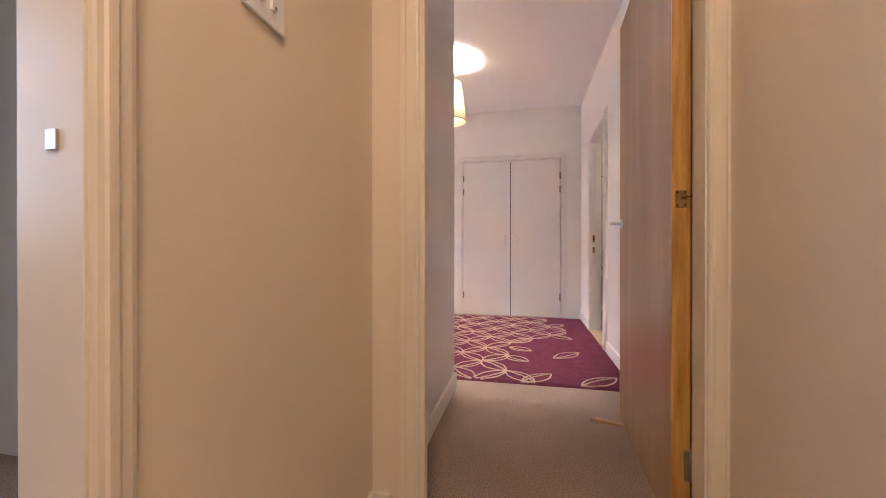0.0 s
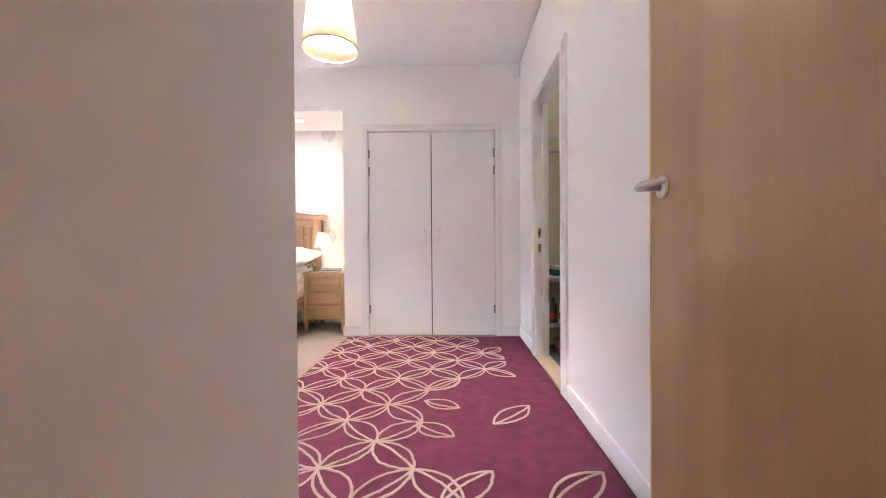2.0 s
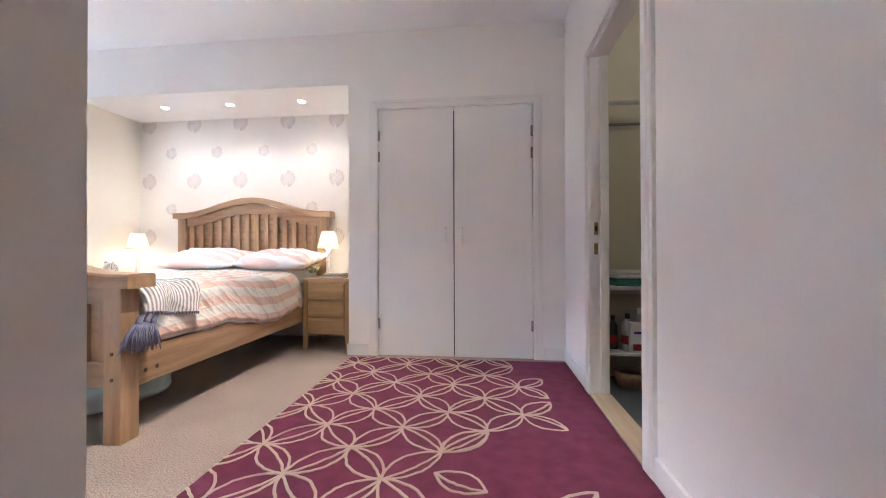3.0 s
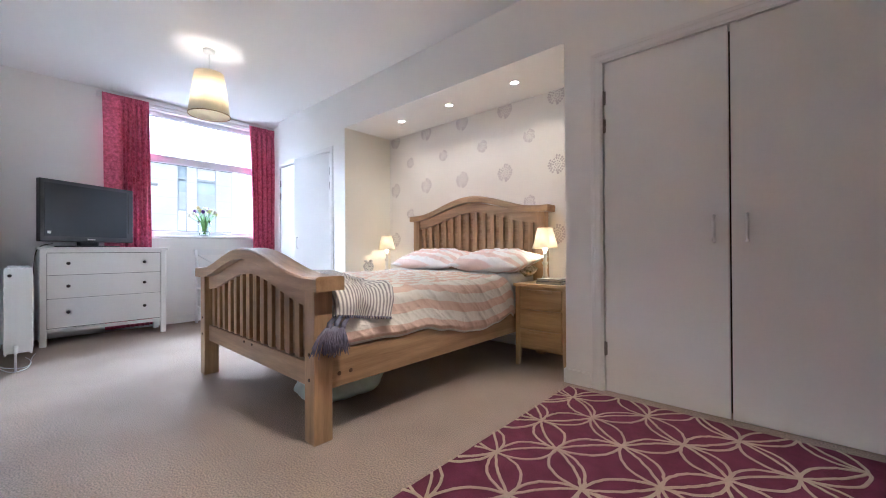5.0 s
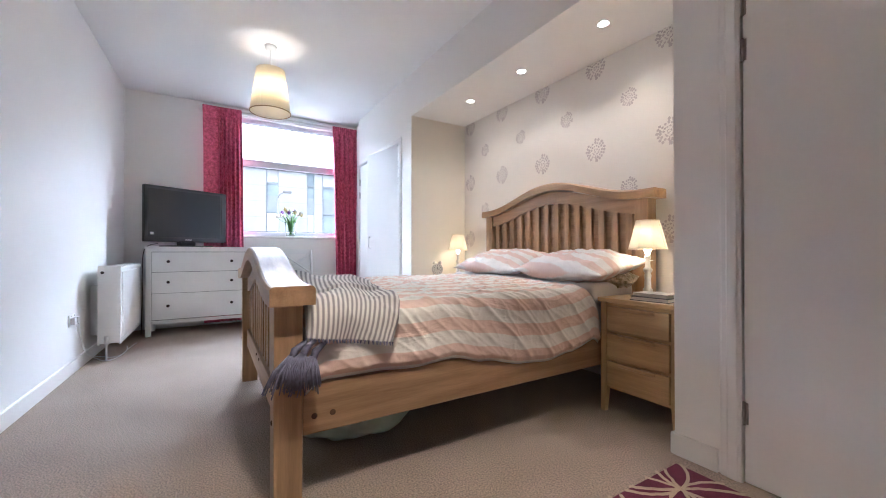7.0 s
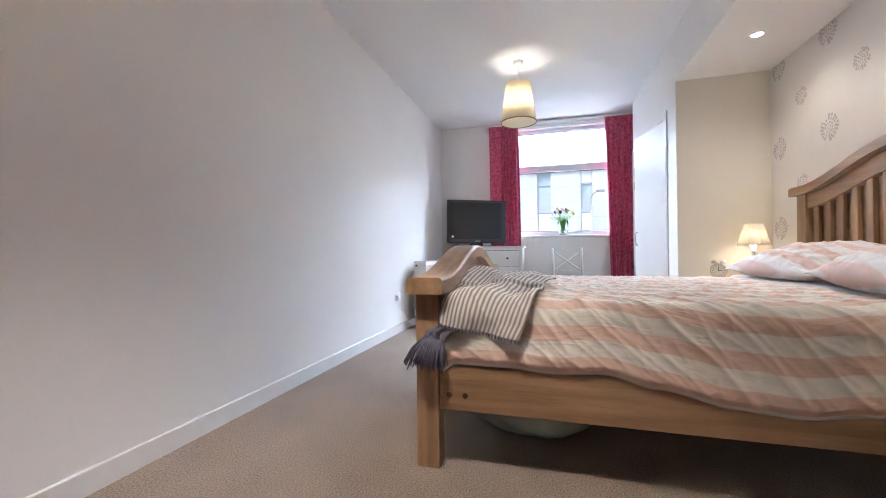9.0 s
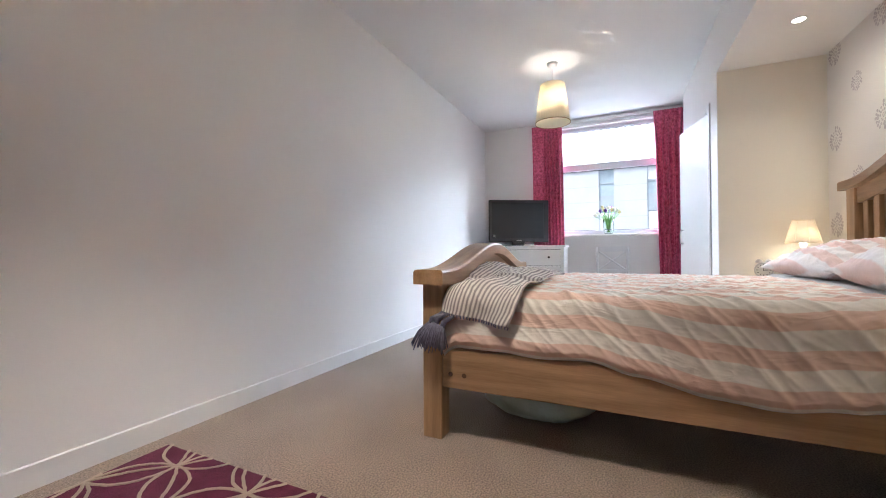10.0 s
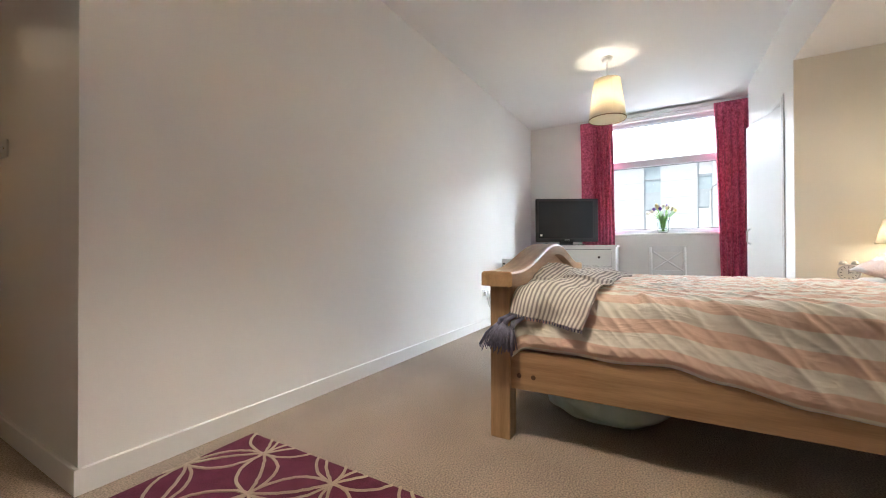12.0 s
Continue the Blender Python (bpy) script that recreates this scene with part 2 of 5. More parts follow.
M_FSPAN = shader("facade_spandrel", (0.33, 0.37, 0.40), 0.4, vary=0.05)
# pale colour standing for bright sky mirrored in the panes
M_SKYGLINT = shader("facade_sky_glint", (0.70, 0.71, 0.70), 0.7)
M_HAZE = glowing("bright_overcast_sky", (0.90, 0.95, 1.0), 1.25)
M_GROUND = shader("grey_paving", (0.22, 0.21, 0.20), 0.85, vary=0.15, vscale=0.4, bscale=20)
M_POLE = shader("galvanised_pole", (0.28, 0.29, 0.30), 0.45, metal=0.6)
M_CLOSET = shader("olive_cream_paint", (0.62, 0.56, 0.42), 0.6, vary=0.03, bump=0.08, bscale=120)
M_CLOSETF = shader("dark_grey_vinyl", (0.10, 0.11, 0.11), 0.45, vary=0.15, vscale=3)
M_THRESH = shader("pale_oak_threshold", (0.52, 0.40, 0.26), 0.45, vary=0.15, vscale=6, stretch=(6, 0.5, 6))
M_TOWEL1 = shader("green_towel", (0.05, 0.20, 0.15), 0.95, vary=0.15, vscale=30, bump=0.6, bscale=300)
M_TOWEL2 = shader("white_towel", (0.70, 0.68, 0.63), 0.95, vary=0.08, vscale=30, bump=0.6, bscale=300)
M_RED = shader("red_label", (0.40, 0.03, 0.05), 0.5)
M_BASKET = shader("woven_basket", (0.38, 0.24, 0.16), 0.8, vary=0.3, vscale=40, bump=0.6, bscale=90)
M_WEDGE = shader("pale_wood_wedge", (0.48, 0.29, 0.14), 0.6, vary=0.15, vscale=12)


# ---- shape helpers ----
def add_box(bm, x0, x1, y0, y1, z0, z1, bevel=0.0, seg=1):
    r = bmesh.ops.create_cube(bm, size=1.0)
    vs = r["verts"]
    for v in vs:
        v.co = Vector(((x0 + x1) / 2 + v.co.x * (x1 - x0), (y0 + y1) / 2 + v.co.y * (y1 - y0), (z0 + z1) / 2 + v.co.z * (z1 - z0)))
    if bevel:
        es = list({e for v in vs for e in v.link_edges})
        bmesh.ops.bevel(bm, geom=es, offset=bevel, segments=seg, affect="EDGES", profile=0.5)
    return bm


def box(x0, x1, y0, y1, z0, z1, bevel=0.0, seg=1):
    return add_box(bmesh.new(), x0, x1, y0, y1, z0, z1, bevel, seg)


def add_lathe(bm, prof, seg=24, at=(0, 0, 0), close=False):
    rings = []
    for r, z in prof:
        rings.append([bm.verts.new((at[0] + max(r, 1e-5) * math.cos(2 * math.pi * k / seg), at[1] + max(r, 1e-5) * math.sin(2 * math.pi * k / seg), at[2] + z)) for k in range(seg)])
    for a, c in zip(rings, rings[1:] + (rings[:1] if close else [])):
        for k in range(seg):
            bm.faces.new((a[k], a[(k + 1) % seg], c[(k + 1) % seg], c[k]))
    if not close:
        for ring, flip in ((rings[0], True), (rings[-1], False)):
            bm.faces.new(ring[::-1] if flip else ring)
    return bm


def lathe(prof, seg=24, at=(0, 0, 0), close=False):
    return add_lathe(bmesh.new(), prof, seg, at, close)


def add_tube(bm, pts, r, seg=8):
    """A round tube along points; r is one radius or one for each point."""
    pts = [Vector(p) for p in pts]
    rs = r if isinstance(r, (list, tuple)) else [r] * len(pts)
    rings = []
    for i, p in enumerate(pts):
        d = (pts[min(i + 1, len(pts) - 1)] - pts[max(i - 1, 0)]).normalized()
        a = d.cross(Vector((0, 0, 1)) if abs(d.z) < 0.9 else Vector((1, 0, 0))).normalized()
        c = d.cross(a)
        rings.append([bm.verts.new(p + rs[i] * (a * math.cos(2 * math.pi * k / seg) + c * math.sin(2 * math.pi * k / seg))) for k in range(seg)])
    for a, c in zip(rings, rings[1:]):
        for k in range(seg):
            bm.faces.new((a[k], a[(k + 1) % seg], c[(k + 1) % seg], c[k]))
    bm.faces.new(rings[0])
    bm.faces.new(rings[-1][::-1])
    return bm


def tube(pts, r, seg=8):
    return add_tube(bmesh.new(), pts, r, seg)


def add_prism(bm, outline, axis, a, c):
    """A solid whose outline, in the two other axes, runs from a to c along axis ('x', 'y' or 'z')."""
    def at(u, v, w):
        return {"x": (w, u, v), "y": (u, w, v), "z": (u, v, w)}[axis]
    lo = [bm.verts.new(at(u, v, a)) for u, v in outline]
    hi = [bm.verts.new(at(u, v, c)) for u, v in outline]
    n = len(outline)
    bm.faces.new(lo)
    bm.faces.new(hi[::-1])
    for k in range(n):
        bm.faces.new((lo[k], hi[k], hi[(k + 1) % n], lo[(k + 1) % n]))
    return bm


def prism(outline, axis, a, c):
    return add_prism(bmesh.new(), outline, axis, a, c)


def grid(fn, nu, nv, uv=None):
    """A sheet fn(u, v), u and v from 0 to 1; uv(u, v) gives its map in metres."""
    bm = bmesh.new()
    vs = [[bm.verts.new(fn(i / nu, j / nv)) for j in range(nv + 1)] for i in range(nu + 1)]
    lay = bm.loops.layers.uv.new("UVMap")
    for i in range(nu):
        for j in range(nv):
            f = bm.faces.new((vs[i][j], vs[i + 1][j], vs[i + 1][j + 1], vs[i][j + 1]))
            if uv:
                for l, (a, c) in zip(f.loops, ((i, j), (i + 1, j), (i + 1, j + 1), (i, j + 1))):
                    l[lay].uv = uv(a / nu, c / nv)
    return bm


def mesh_of(name, bm, material, smooth=False):
    bmesh.ops.recalc_face_normals(bm, faces=bm.faces[:])
    me = bpy.data.meshes.new(name)
    bm.to_mesh(me)
    bm.free()
    me.materials.append(material)
    if smooth:
        for p in me.polygons:
            p.use_smooth = True
    return me


def part(name, bm, material, parent, label="", smooth=False, at=None):
    ob = new(name, mesh_of(name, bm, material, smooth))
    ob.parent = parent
    if at:
        ob.location = at
    return tagged(ob, label) if label else ob


def thing(name, label, category, x=0, y=0, z=0, rz=0, group="", kind=""):
    ob = new(name)
    ob.matrix_basis = pose(x, y, z, 0, 0, rz)
    ob.empty_display_size = 0.1
    return tagged(ob, label, category, group, kind)


def single(name, bm, material, label, category, kind="", smooth=False, group=""):
    return tagged(new(name, mesh_of(name, bm, material, smooth)), label, category, group, kind)


def structure(name, boxes, material, label, bevel=0.0):
    bm = bmesh.new()
    for b in boxes:
        add_box(bm, *b, bevel)
    return single(name, bm, material, label, name.split("_")[0], "structure")


# ---- the setting ----
CEIL = 2.79
N, E, W = 4.90, 0.708, -5.80
SW0, SW1 = 2.145, 2.245          # the south wall's face at its near and far ends
DTOP = 2.115
structure("floor", [(-5.9, 0.80, -2.2, 5.7, -0.12, 0.0), (-3.2, -0.5, -2.2, 1.9, -0.122, -0.002)], M_CARPET, "beige looped wool carpet throughout the flat")
structure("ceiling", [(-6.0, 2.3, -2.2, 6.0, CEIL, CEIL + 0.12)], M_CEIL, "smooth white painted plaster ceiling")
structure("wall_north", [
    (W - 0.15, -5.47, N + 0.07, N + 0.17, 0, CEIL), (-5.47, -5.40, N, N + 0.17, 0, CEIL), (-4.09, -3.785, N, N + 0.10, 0, CEIL), (-5.40, -4.09, N, N + 0.10, DTOP, CEIL),
    (-3.785, -1.118, N, N + 0.10, 2.345, CEIL), (-1.118, -0.86, N, N + 0.10, 0, CEIL), (-0.86, 0.45, N, N + 0.10, DTOP, CEIL), (0.45, 2.2, N, N + 0.10, 0, CEIL)],
    M_WALL, "white painted wall with cupboard doors and a bed alcove")
for side, x0, x1, xr0, xr1 in (("west", -3.885, -3.785, -3.787, -3.782), ("east", -1.118, -1.018, -1.121, -1.116)):
    structure("wall_alcove_" + side, [(x0, x1, N + 0.10, 5.685, 0, CEIL)], M_CREAMW, "cream painted side wall of the bed alcove")
    structure("wall_reveal_" + side, [(xr0, xr1, N + 0.003, N + 0.10, 0.096, 2.345)], M_CREAMW, "cream painted reveal at the alcove's edge")
alcove_back = structure("wall_alcove_back", [(-3.785, -1.118, 5.585, 5.685, 0, 2.345)], M_PAPER, "cream wallpaper with mauve flower heads behind the bed")
structure("ceiling_alcove", [(-3.785, -1.118, N + 0.10, 5.685, 2.345, 2.445)], M_WALL, "lowered white ceiling of the bed alcove")
structure("wall_cupboards", [(-1.018, 0.60, 5.5, 5.56, 0, CEIL), (0.55, 0.60, N + 0.1, 5.5, 0, CEIL), (W - 0.1, -3.885, 5.5, 5.56, 0, CEIL), (-5.6, -5.55, N + 0.1, 5.5, 0, CEIL)], M_CLOSET, "plain painted inside walls of the cupboards")
structure("wall_east", [
    (E, E + 0.10, 0.958, 3.335, 0, CEIL), (E, E + 0.10, 4.165, N, 0, CEIL), (E, E + 0.10, 3.335, 4.165, 2.11, CEIL)], M_WALL, "white painted wall with an open doorway")
sw = structure("wall_south", [(-5.45, 0.0, -0.10, 0.0, 0, CEIL)], M_WALL, "long plain white painted bedroom wall")
sw.matrix_basis = pose(-0.468, SW0, 0, 0, 0, -math.degrees(math.atan((SW1 - SW0) / 5.34)))
structure("wall_entry_west", [(-0.568, -0.468, 0.958, SW0 - 0.004, 0, CEIL)], M_WALL, "white painted side wall inside the bedroom door")
WZ0, WZ1, WY0, WY1 = 1.10, 2.68, 3.16, 4.90
structure("wall_west", [(W - 0.22, W, 1.9, WY0, 0, CEIL), (W - 0.22, W, WY1, N + 0.17, 0, CEIL), (W - 0.22, W, WY0, WY1, 0, WZ0), (W - 0.22, W, WY0, WY1, WZ1, CEIL)], M_WALL, "white painted outer wall with a wide window")
# corridor and the door wall
CW, CE = -0.52, 0.56
structure("wall_door", [(CW - 0.1, -0.377, 0.88, 0.958, 0, CEIL), (0.532, E + 0.1, 0.88, 0.958, 0, CEIL), (-0.377, 0.532, 0.88, 0.958, 2.155, CEIL)], M_CORR, "cream painted wall round the bedroom door")
structure("wall_corridor_west", [(CW - 0.1, CW, 0.012, 0.88, 0, CEIL), (CW - 0.1, CW, -2.2, -0.87, 0, CEIL), (CW - 0.1, CW, -0.87, 0.012, 2.11, CEIL)], M_CORR, "cream painted corridor wall with a doorway")
structure("wall_corridor_east", [(CE, CE + 0.1, -2.2, 0.88, 0, CEIL)], M_CORR, "cream painted corridor wall")
structure("wall_corridor_end", [(-3.2, CE + 0.1, -2.3, -2.2, 0, CEIL)], M_CORR, "cream painted end wall of the corridor")
structure("wall_side_room", [(-3.3, -3.2, -2.2, 1.9, 0, CEIL), (-3.2, CW - 0.1, 0.9, 1.0, 0, CEIL)], M_WALL, "pale walls of the room off the corridor")
# small dressing room to the east
structure("wall_dressing_room", [(2.1, 2.2, 2.9, N, 0, CEIL), (E + 0.1, 2.1, 2.8, 2.9, 0, CEIL), (E + 0.1, 2.1, 4.52, 4.60, 0, CEIL)], M_CLOSET, "olive cream walls of the small side room")
structure("floor_dressing_room", [(E + 0.05, 2.1, 2.9, 4.6, -0.05, 0.004)], M_CLOSETF, "dark grey vinyl floor of the side room")
structure("threshold", [(E - 0.012, E + 0.112, 3.345, 4.155, 0.0, 0.012)], M_THRESH, "pale oak threshold strip in the doorway", 0.003)


# ---- baseboards, architraves, linings ----
def lining(name, pieces, material, label):
    """A door lining of separate boards."""
    t = thing(name, label, "door lining", kind="structure")
    for piece, b in pieces:
        part(piece, box(*b, 0.001), material, t)


def baseboard(x0, y0, x1, y1, nx, ny, material=M_TRIM, h=0.095, t=0.014, label="white painted skirting board along the wall"):
    """A skirting from (x0, y0) to (x1, y1) that stands out from the wall along (nx, ny)."""
    L = math.hypot(x1 - x0, y1 - y0)
    prof = [(0, 0), (t, 0), (t, h - 0.003), (t - 0.003, h), (0, h)]
    ob = single("baseboard", prism(prof, "x", 0, L), material, label, "baseboard", "structure")
    d = Vector((x1 - x0, y1 - y0, 0)) / L
    n = Vector((nx, ny, 0))
    ob.matrix_basis = Matrix(((d.x, n.x, 0, x0), (d.y, n.y, 0, y0), (0, 0, 1, 0), (0, 0, 0, 1)))
    return ob


skew = (SW1 - SW0) / 5.34
baseboard(-0.468, SW0, W, SW1, skew, 1)
baseboard(-0.468, 0.976, -0.468, SW0 + 0.013, 1, 0)
baseboard(-1.118, N, -0.945, N, 0, -1)
baseboard(0.535, N, E, N, 0, -1)
baseboard(-1.118, N - 0.012, -1.118, 5.58, -1, 0)
baseboard(-3.785, N - 0.012, -3.785, 5.58, 1, 0)
baseboard(-4.02, N, -3.785, N, 0, -1)
baseboard(W, N + 0.07, -5.47, N + 0.07, 0, -1)
baseboard(E, 0.97, E, 3.252, -1, 0)
baseboard(E, 4.248, E, N, -1, 0)
baseboard(W, SW1, W, N + 0.07, 1, 0)
baseboard(-3.785, 5.585, -1.118, 5.585, 0, -1)
baseboard(CW, 0.07, CW, 0.88, 1, 0, M_CREAMTRIM)
baseboard(CW, 0.88, -0.452, 0.88, 0, -1, M_CREAMTRIM)
baseboard(CE, -2.2, CE, 0.88, -1, 0, M_CREAMTRIM)


def moulding(w, t):
    """The section of an architrave: (across, out)."""
    return [(0, 0), (w, 0), (w, t * 0.55), (w - 0.008, t * 0.7), (w - 0.022, t * 0.72), (w - 0.028, t * 0.95), (w - 0.040, t), (0.016, t), (0.010, t * 0.75), (0.003, t * 0.7), (0, t * 0.5)]


def architrave(a0, a1, top, at, facing, axis, w=0.068, t=0.018, material=M_TRIM, label="white moulded architrave round the doorway", head=True):
    """Round an opening a0..a1 along axis, on the wall face at `at`; facing is +1 or -1 along the other axis."""
    bm = bmesh.new()
    prof = moulding(w, t)

    def put(u, o, z):
        return (u, at + facing * o, z) if axis == "x" else (at + facing * o, u, z)
    for side, s in ((a0, -1), (a1, 1)):
        lo = [bm.verts.new(put(side + s * u, o, 0)) for u, o in prof]
        hi = [bm.verts.new(put(side + s * u, o, top + (u if head else 0))) for u, o in prof]
        for k in range(len(prof)):
            bm.faces.new((lo[k], lo[(k + 1) % len(prof)], hi[(k + 1) % len(prof)], hi[k]))
        bm.faces.new(lo)
        bm.faces.new(hi)
    if head:
        lo = [bm.verts.new(put(a0 - u, o, top + u)) for u, o in prof]
        hi = [bm.verts.new(put(a1 + u, o, top + u)) for u, o in prof]
        for k in range(len(prof)):
            bm.faces.new((lo[k], lo[(k + 1) % len(prof)], hi[(k + 1) % len(prof)], hi[k]))
    return single("trim", bm, material, label, "architrave", "structure")


architrave(-0.86, 0.45, DTOP, N, -1, "x", 0.075, 0.014, M_TRIM, "flat white frame round the cupboard doors")
architrave(-5.40, -4.09, DTOP, N, -1, "x", 0.065, 0.016, M_TRIM, "white frame round the corner cupboard doors")
architrave(3.341, 4.159, 2.105, E, -1, "y", 0.085, 0.030)
architrave(-0.350, 0.505, 2.150, 0.88, -1, "x", 0.070, 0.02, M_CREAMTRIM, "cream moulded architrave round the bedroom door")
architrave(-0.350, 0.505, 2.150, 0.958, 1, "x", 0.070, 0.016, M_TRIM)
architrave(-0.864, 0.005, 2.105, CW, 1, "y", 0.052, 0.02, M_CREAMTRIM, "cream moulded architrave round the side doorway")
lining("door_lining", [("jamb", (-0.377, -0.345, 0.876, 0.962, 0, 2.145)), ("jamb", (0.500, 0.532, 0.876, 0.962, 0, 2.145)), ("head", (-0.377, 0.532, 0.876, 0.962, 2.145, 2.157)), ("stop", (-0.345, -0.333, 0.878, 0.915, 0, 2.145))], M_CREAMTRIM, "cream painted door lining with a stop")
lining("door_lining_east", [("jamb", (E - 0.004, E + 0.104, 3.333, 3.345, 0, 2.11)), ("jamb", (E - 0.004, E + 0.104, 4.155, 4.167, 0, 2.11)), ("head", (E - 0.004, E + 0.104, 3.345, 4.155, 2.10, 2.112)), ("stop", (E + 0.055, E + 0.104, 4.140, 4.155, 0, 2.10)), ("stop", (E + 0.055, E + 0.104, 3.345, 3.360, 0, 2.10))], M_TRIM, "white painted door lining with a stop")
lining("door_lining_corridor", [("jamb", (CW - 0.104, CW + 0.004, 0.0, 0.012, 0, 2.11)), ("jamb", (CW - 0.104, CW + 0.004, -0.87, -0.858, 0, 2.11))], M_CREAMTRIM, "cream painted lining of the side doorway")
strike = thing("strike_plate", "small steel strike plate set in the white door lining", "strike plate", E + 0.03, 4.153, 1.0)
part("plate", box(-0.012, 0.012, -0.002, 0.0, -0.01, 0.07, 0.0008), M_BRASS, strike)
part("keep", box(-0.006, 0.006, -0.004, -0.0015, 0.015, 0.045), M_DARK, strike)
part("lower_plate", box(-0.012, 0.012, -0.002, 0.0, -0.13, -0.06, 0.0008), M_BRASS, strike)
strike2 = thing("strike_plate", "steel latch plate set in the cream door lining", "strike plate", -0.344, 0.936, 1.075)
part("plate", box(0.0, 0.002, -0.013, 0.013, -0.045, 0.045, 0.0008), M_CHROME, strike2)
part("keep", box(0.0015, 0.004, -0.007, 0.007, -0.018, 0.018), M_BRASS, strike2)
strike3 = thing("strike_plate", "shiny steel latch plate on the side door frame", "strike plate", CW - 0.043, -0.001, 1.060)
part("plate", box(-0.008, 0.010, -0.003, 0.0, -0.013, 0.013, 0.001), M_CHROME, strike3)


# ---- doors ----
def bedroom_door():
    d = thing("door_1", "open flush ash-veneered door with a lever handle", "door", 0.481, 0.995, 0.008, -3.2, kind="structure")
    w, h, t = 0.905, 2.125, 0.055
    part("leaf", box(-t / 2 + 0.001, t / 2 - 0.001, 0.007, w, 0, h, 0.0015), M_VENEER, d)
    part("lipping", box(-t / 2, t / 2, 0, 0.008, 0, h, 0.001), M_LIPPING, d, "bare yellow timber edge")
    part("leading_edge", box(-t / 2, t / 2, w - 0.002, w + 0.006, 0, h, 0.001), M_LIPPING, d)
    for z in (0.23, 1.9):
        hg = part("hinge", box(0.008, 0.027, -0.003, 0.001, z - 0.05, z + 0.05, 0.001), M_CHROME, d)
        part("knuckle", lathe([(0.006, -0.05), (0.006, 0.05)], 10, (0.031, -0.006, z)), M_CHROME, hg, smooth=True)
    cl = part("closer_plate", box(-0.017, 0.017, -0.003, 0.001, 1.050, 1.105, 0.001), M_BRASS, d, "worn brass closer plate")
    for dx, dz in ((-0.011, 1.057), (0.011, 1.057), (-0.011, 1.098), (0.011, 1.098)):
        part("screw", lathe([(0.003, 0), (0.003, 0.0015)], 8), M_DARK, cl).matrix_basis = pose(dx, -0.003, dz, 90, 0, 0)
    for k in range(6):
        link = lathe([(0.0048, -0.0014), (0.0062, 0), (0.0048, 0.0014), (0.0034, 0)], 10, close=True)
        part("chain_link", link, M_KNOB, cl, smooth=True).matrix_basis = pose(0.004 + 0.0075 * k, -0.008 - 0.004 * k, 1.080 + 0.0012 * k, 90 * (k % 2), 0, 35)
    for s in (-1, 1):
        x = s * t / 2
        rose = part("handle", lathe([(0.026, 0), (0.026, 0.006), (0.022, 0.008)], 24), M_CHROME, d, "satin steel lever handle", True)
        rose.matrix_basis = pose(x, w - 0.062, 1.05, 0, 90 * s, 0)
        lever = bmesh.new()
        pts = [(x + s * 0.004, w - 0.062, 1.05), (x + s * 0.045, w - 0.062, 1.05), (x + s * 0.056, w - 0.068, 1.049), (x + s * 0.058, w - 0.10, 1.050), (x + s * 0.055, w - 0.135, 1.050), (x + s * 0.049, w - 0.168, 1.047)]
        add_tube(lever, pts, [0.0085, 0.0085, 0.0095, 0.0098, 0.0085, 0.005], 12)
        part("lever", lever, M_CHROME, d, smooth=True)


bedroom_door()


def cupboard_doors(name, x0, x1, label, hinges=True):
    """A closed pair of flush doors in the north wall."""
    gap, mid = 0.006, (x0 + x1) / 2
    out = []
    for s, a, c in ((-1, x0 + gap, mid - gap * 0.8), (1, mid + gap * 0.8, x1 - gap)):
        d = thing(name, label, "cupboard door", a if s < 0 else c, N, 0.006, kind="structure")
        wd = c - a
        lo, hi = (0, wd) if s < 0 else (-wd, 0)
        part("panel", box(lo, hi, -0.002, 0.026, 0, DTOP - 0.012, 0.002), M_DOORW, d)
        hx = (hi - 0.066) if s < 0 else (lo + 0.066)
        bm = bmesh.new()
        add_tube(bm, [(hx, -0.002, 0.945), (hx, -0.022, 0.950), (hx, -0.027, 0.975), (hx, -0.027, 1.055), (hx, -0.022, 1.080), (hx, -0.002, 1.085)], 0.0085, 10)
        part("handle", bm, M_PLASTIC, d, "white bow handle", True)
        hg0 = 0.004 if s < 0 else -0.004
        for z in (0.27, 1.70, 1.88):
            hg = part("hinge", lathe([(0.006, -0.045), (0.006, 0.045)], 10, (hg0 + s * 0.004, -0.006, z)), M_HINGE, d, "dull steel butt hinge", True)
            part("hinge_leaf", box(hg0 - 0.009, hg0 + 0.009, -0.0042, -0.0022, z - 0.042, z + 0.042), M_HINGE, hg)
        out.append(d)
    return out


cupboard_doors("door_2", -0.86, 0.45, "closed flush white cupboard door with a bow handle")
pair = cupboard_doors("door_3", -5.40, -4.09, "flush white corner cupboard door with a bow handle")
pair[1].matrix_basis = pose(-4.094, N, 0.006, 0, 0, 12.5)
pair[1]["label"] = "flush white corner cupboard door standing ajar"
# black panels added behind the doors, in place of the shade inside
structure("shelf_back", [(-0.90, 0.49, N + 0.12, N + 0.14, 0, 2.3), (-5.44, -4.05, N + 0.30, N + 0.32, 0, 2.3)], M_DARK, "black panels standing in for shade inside the cupboards")


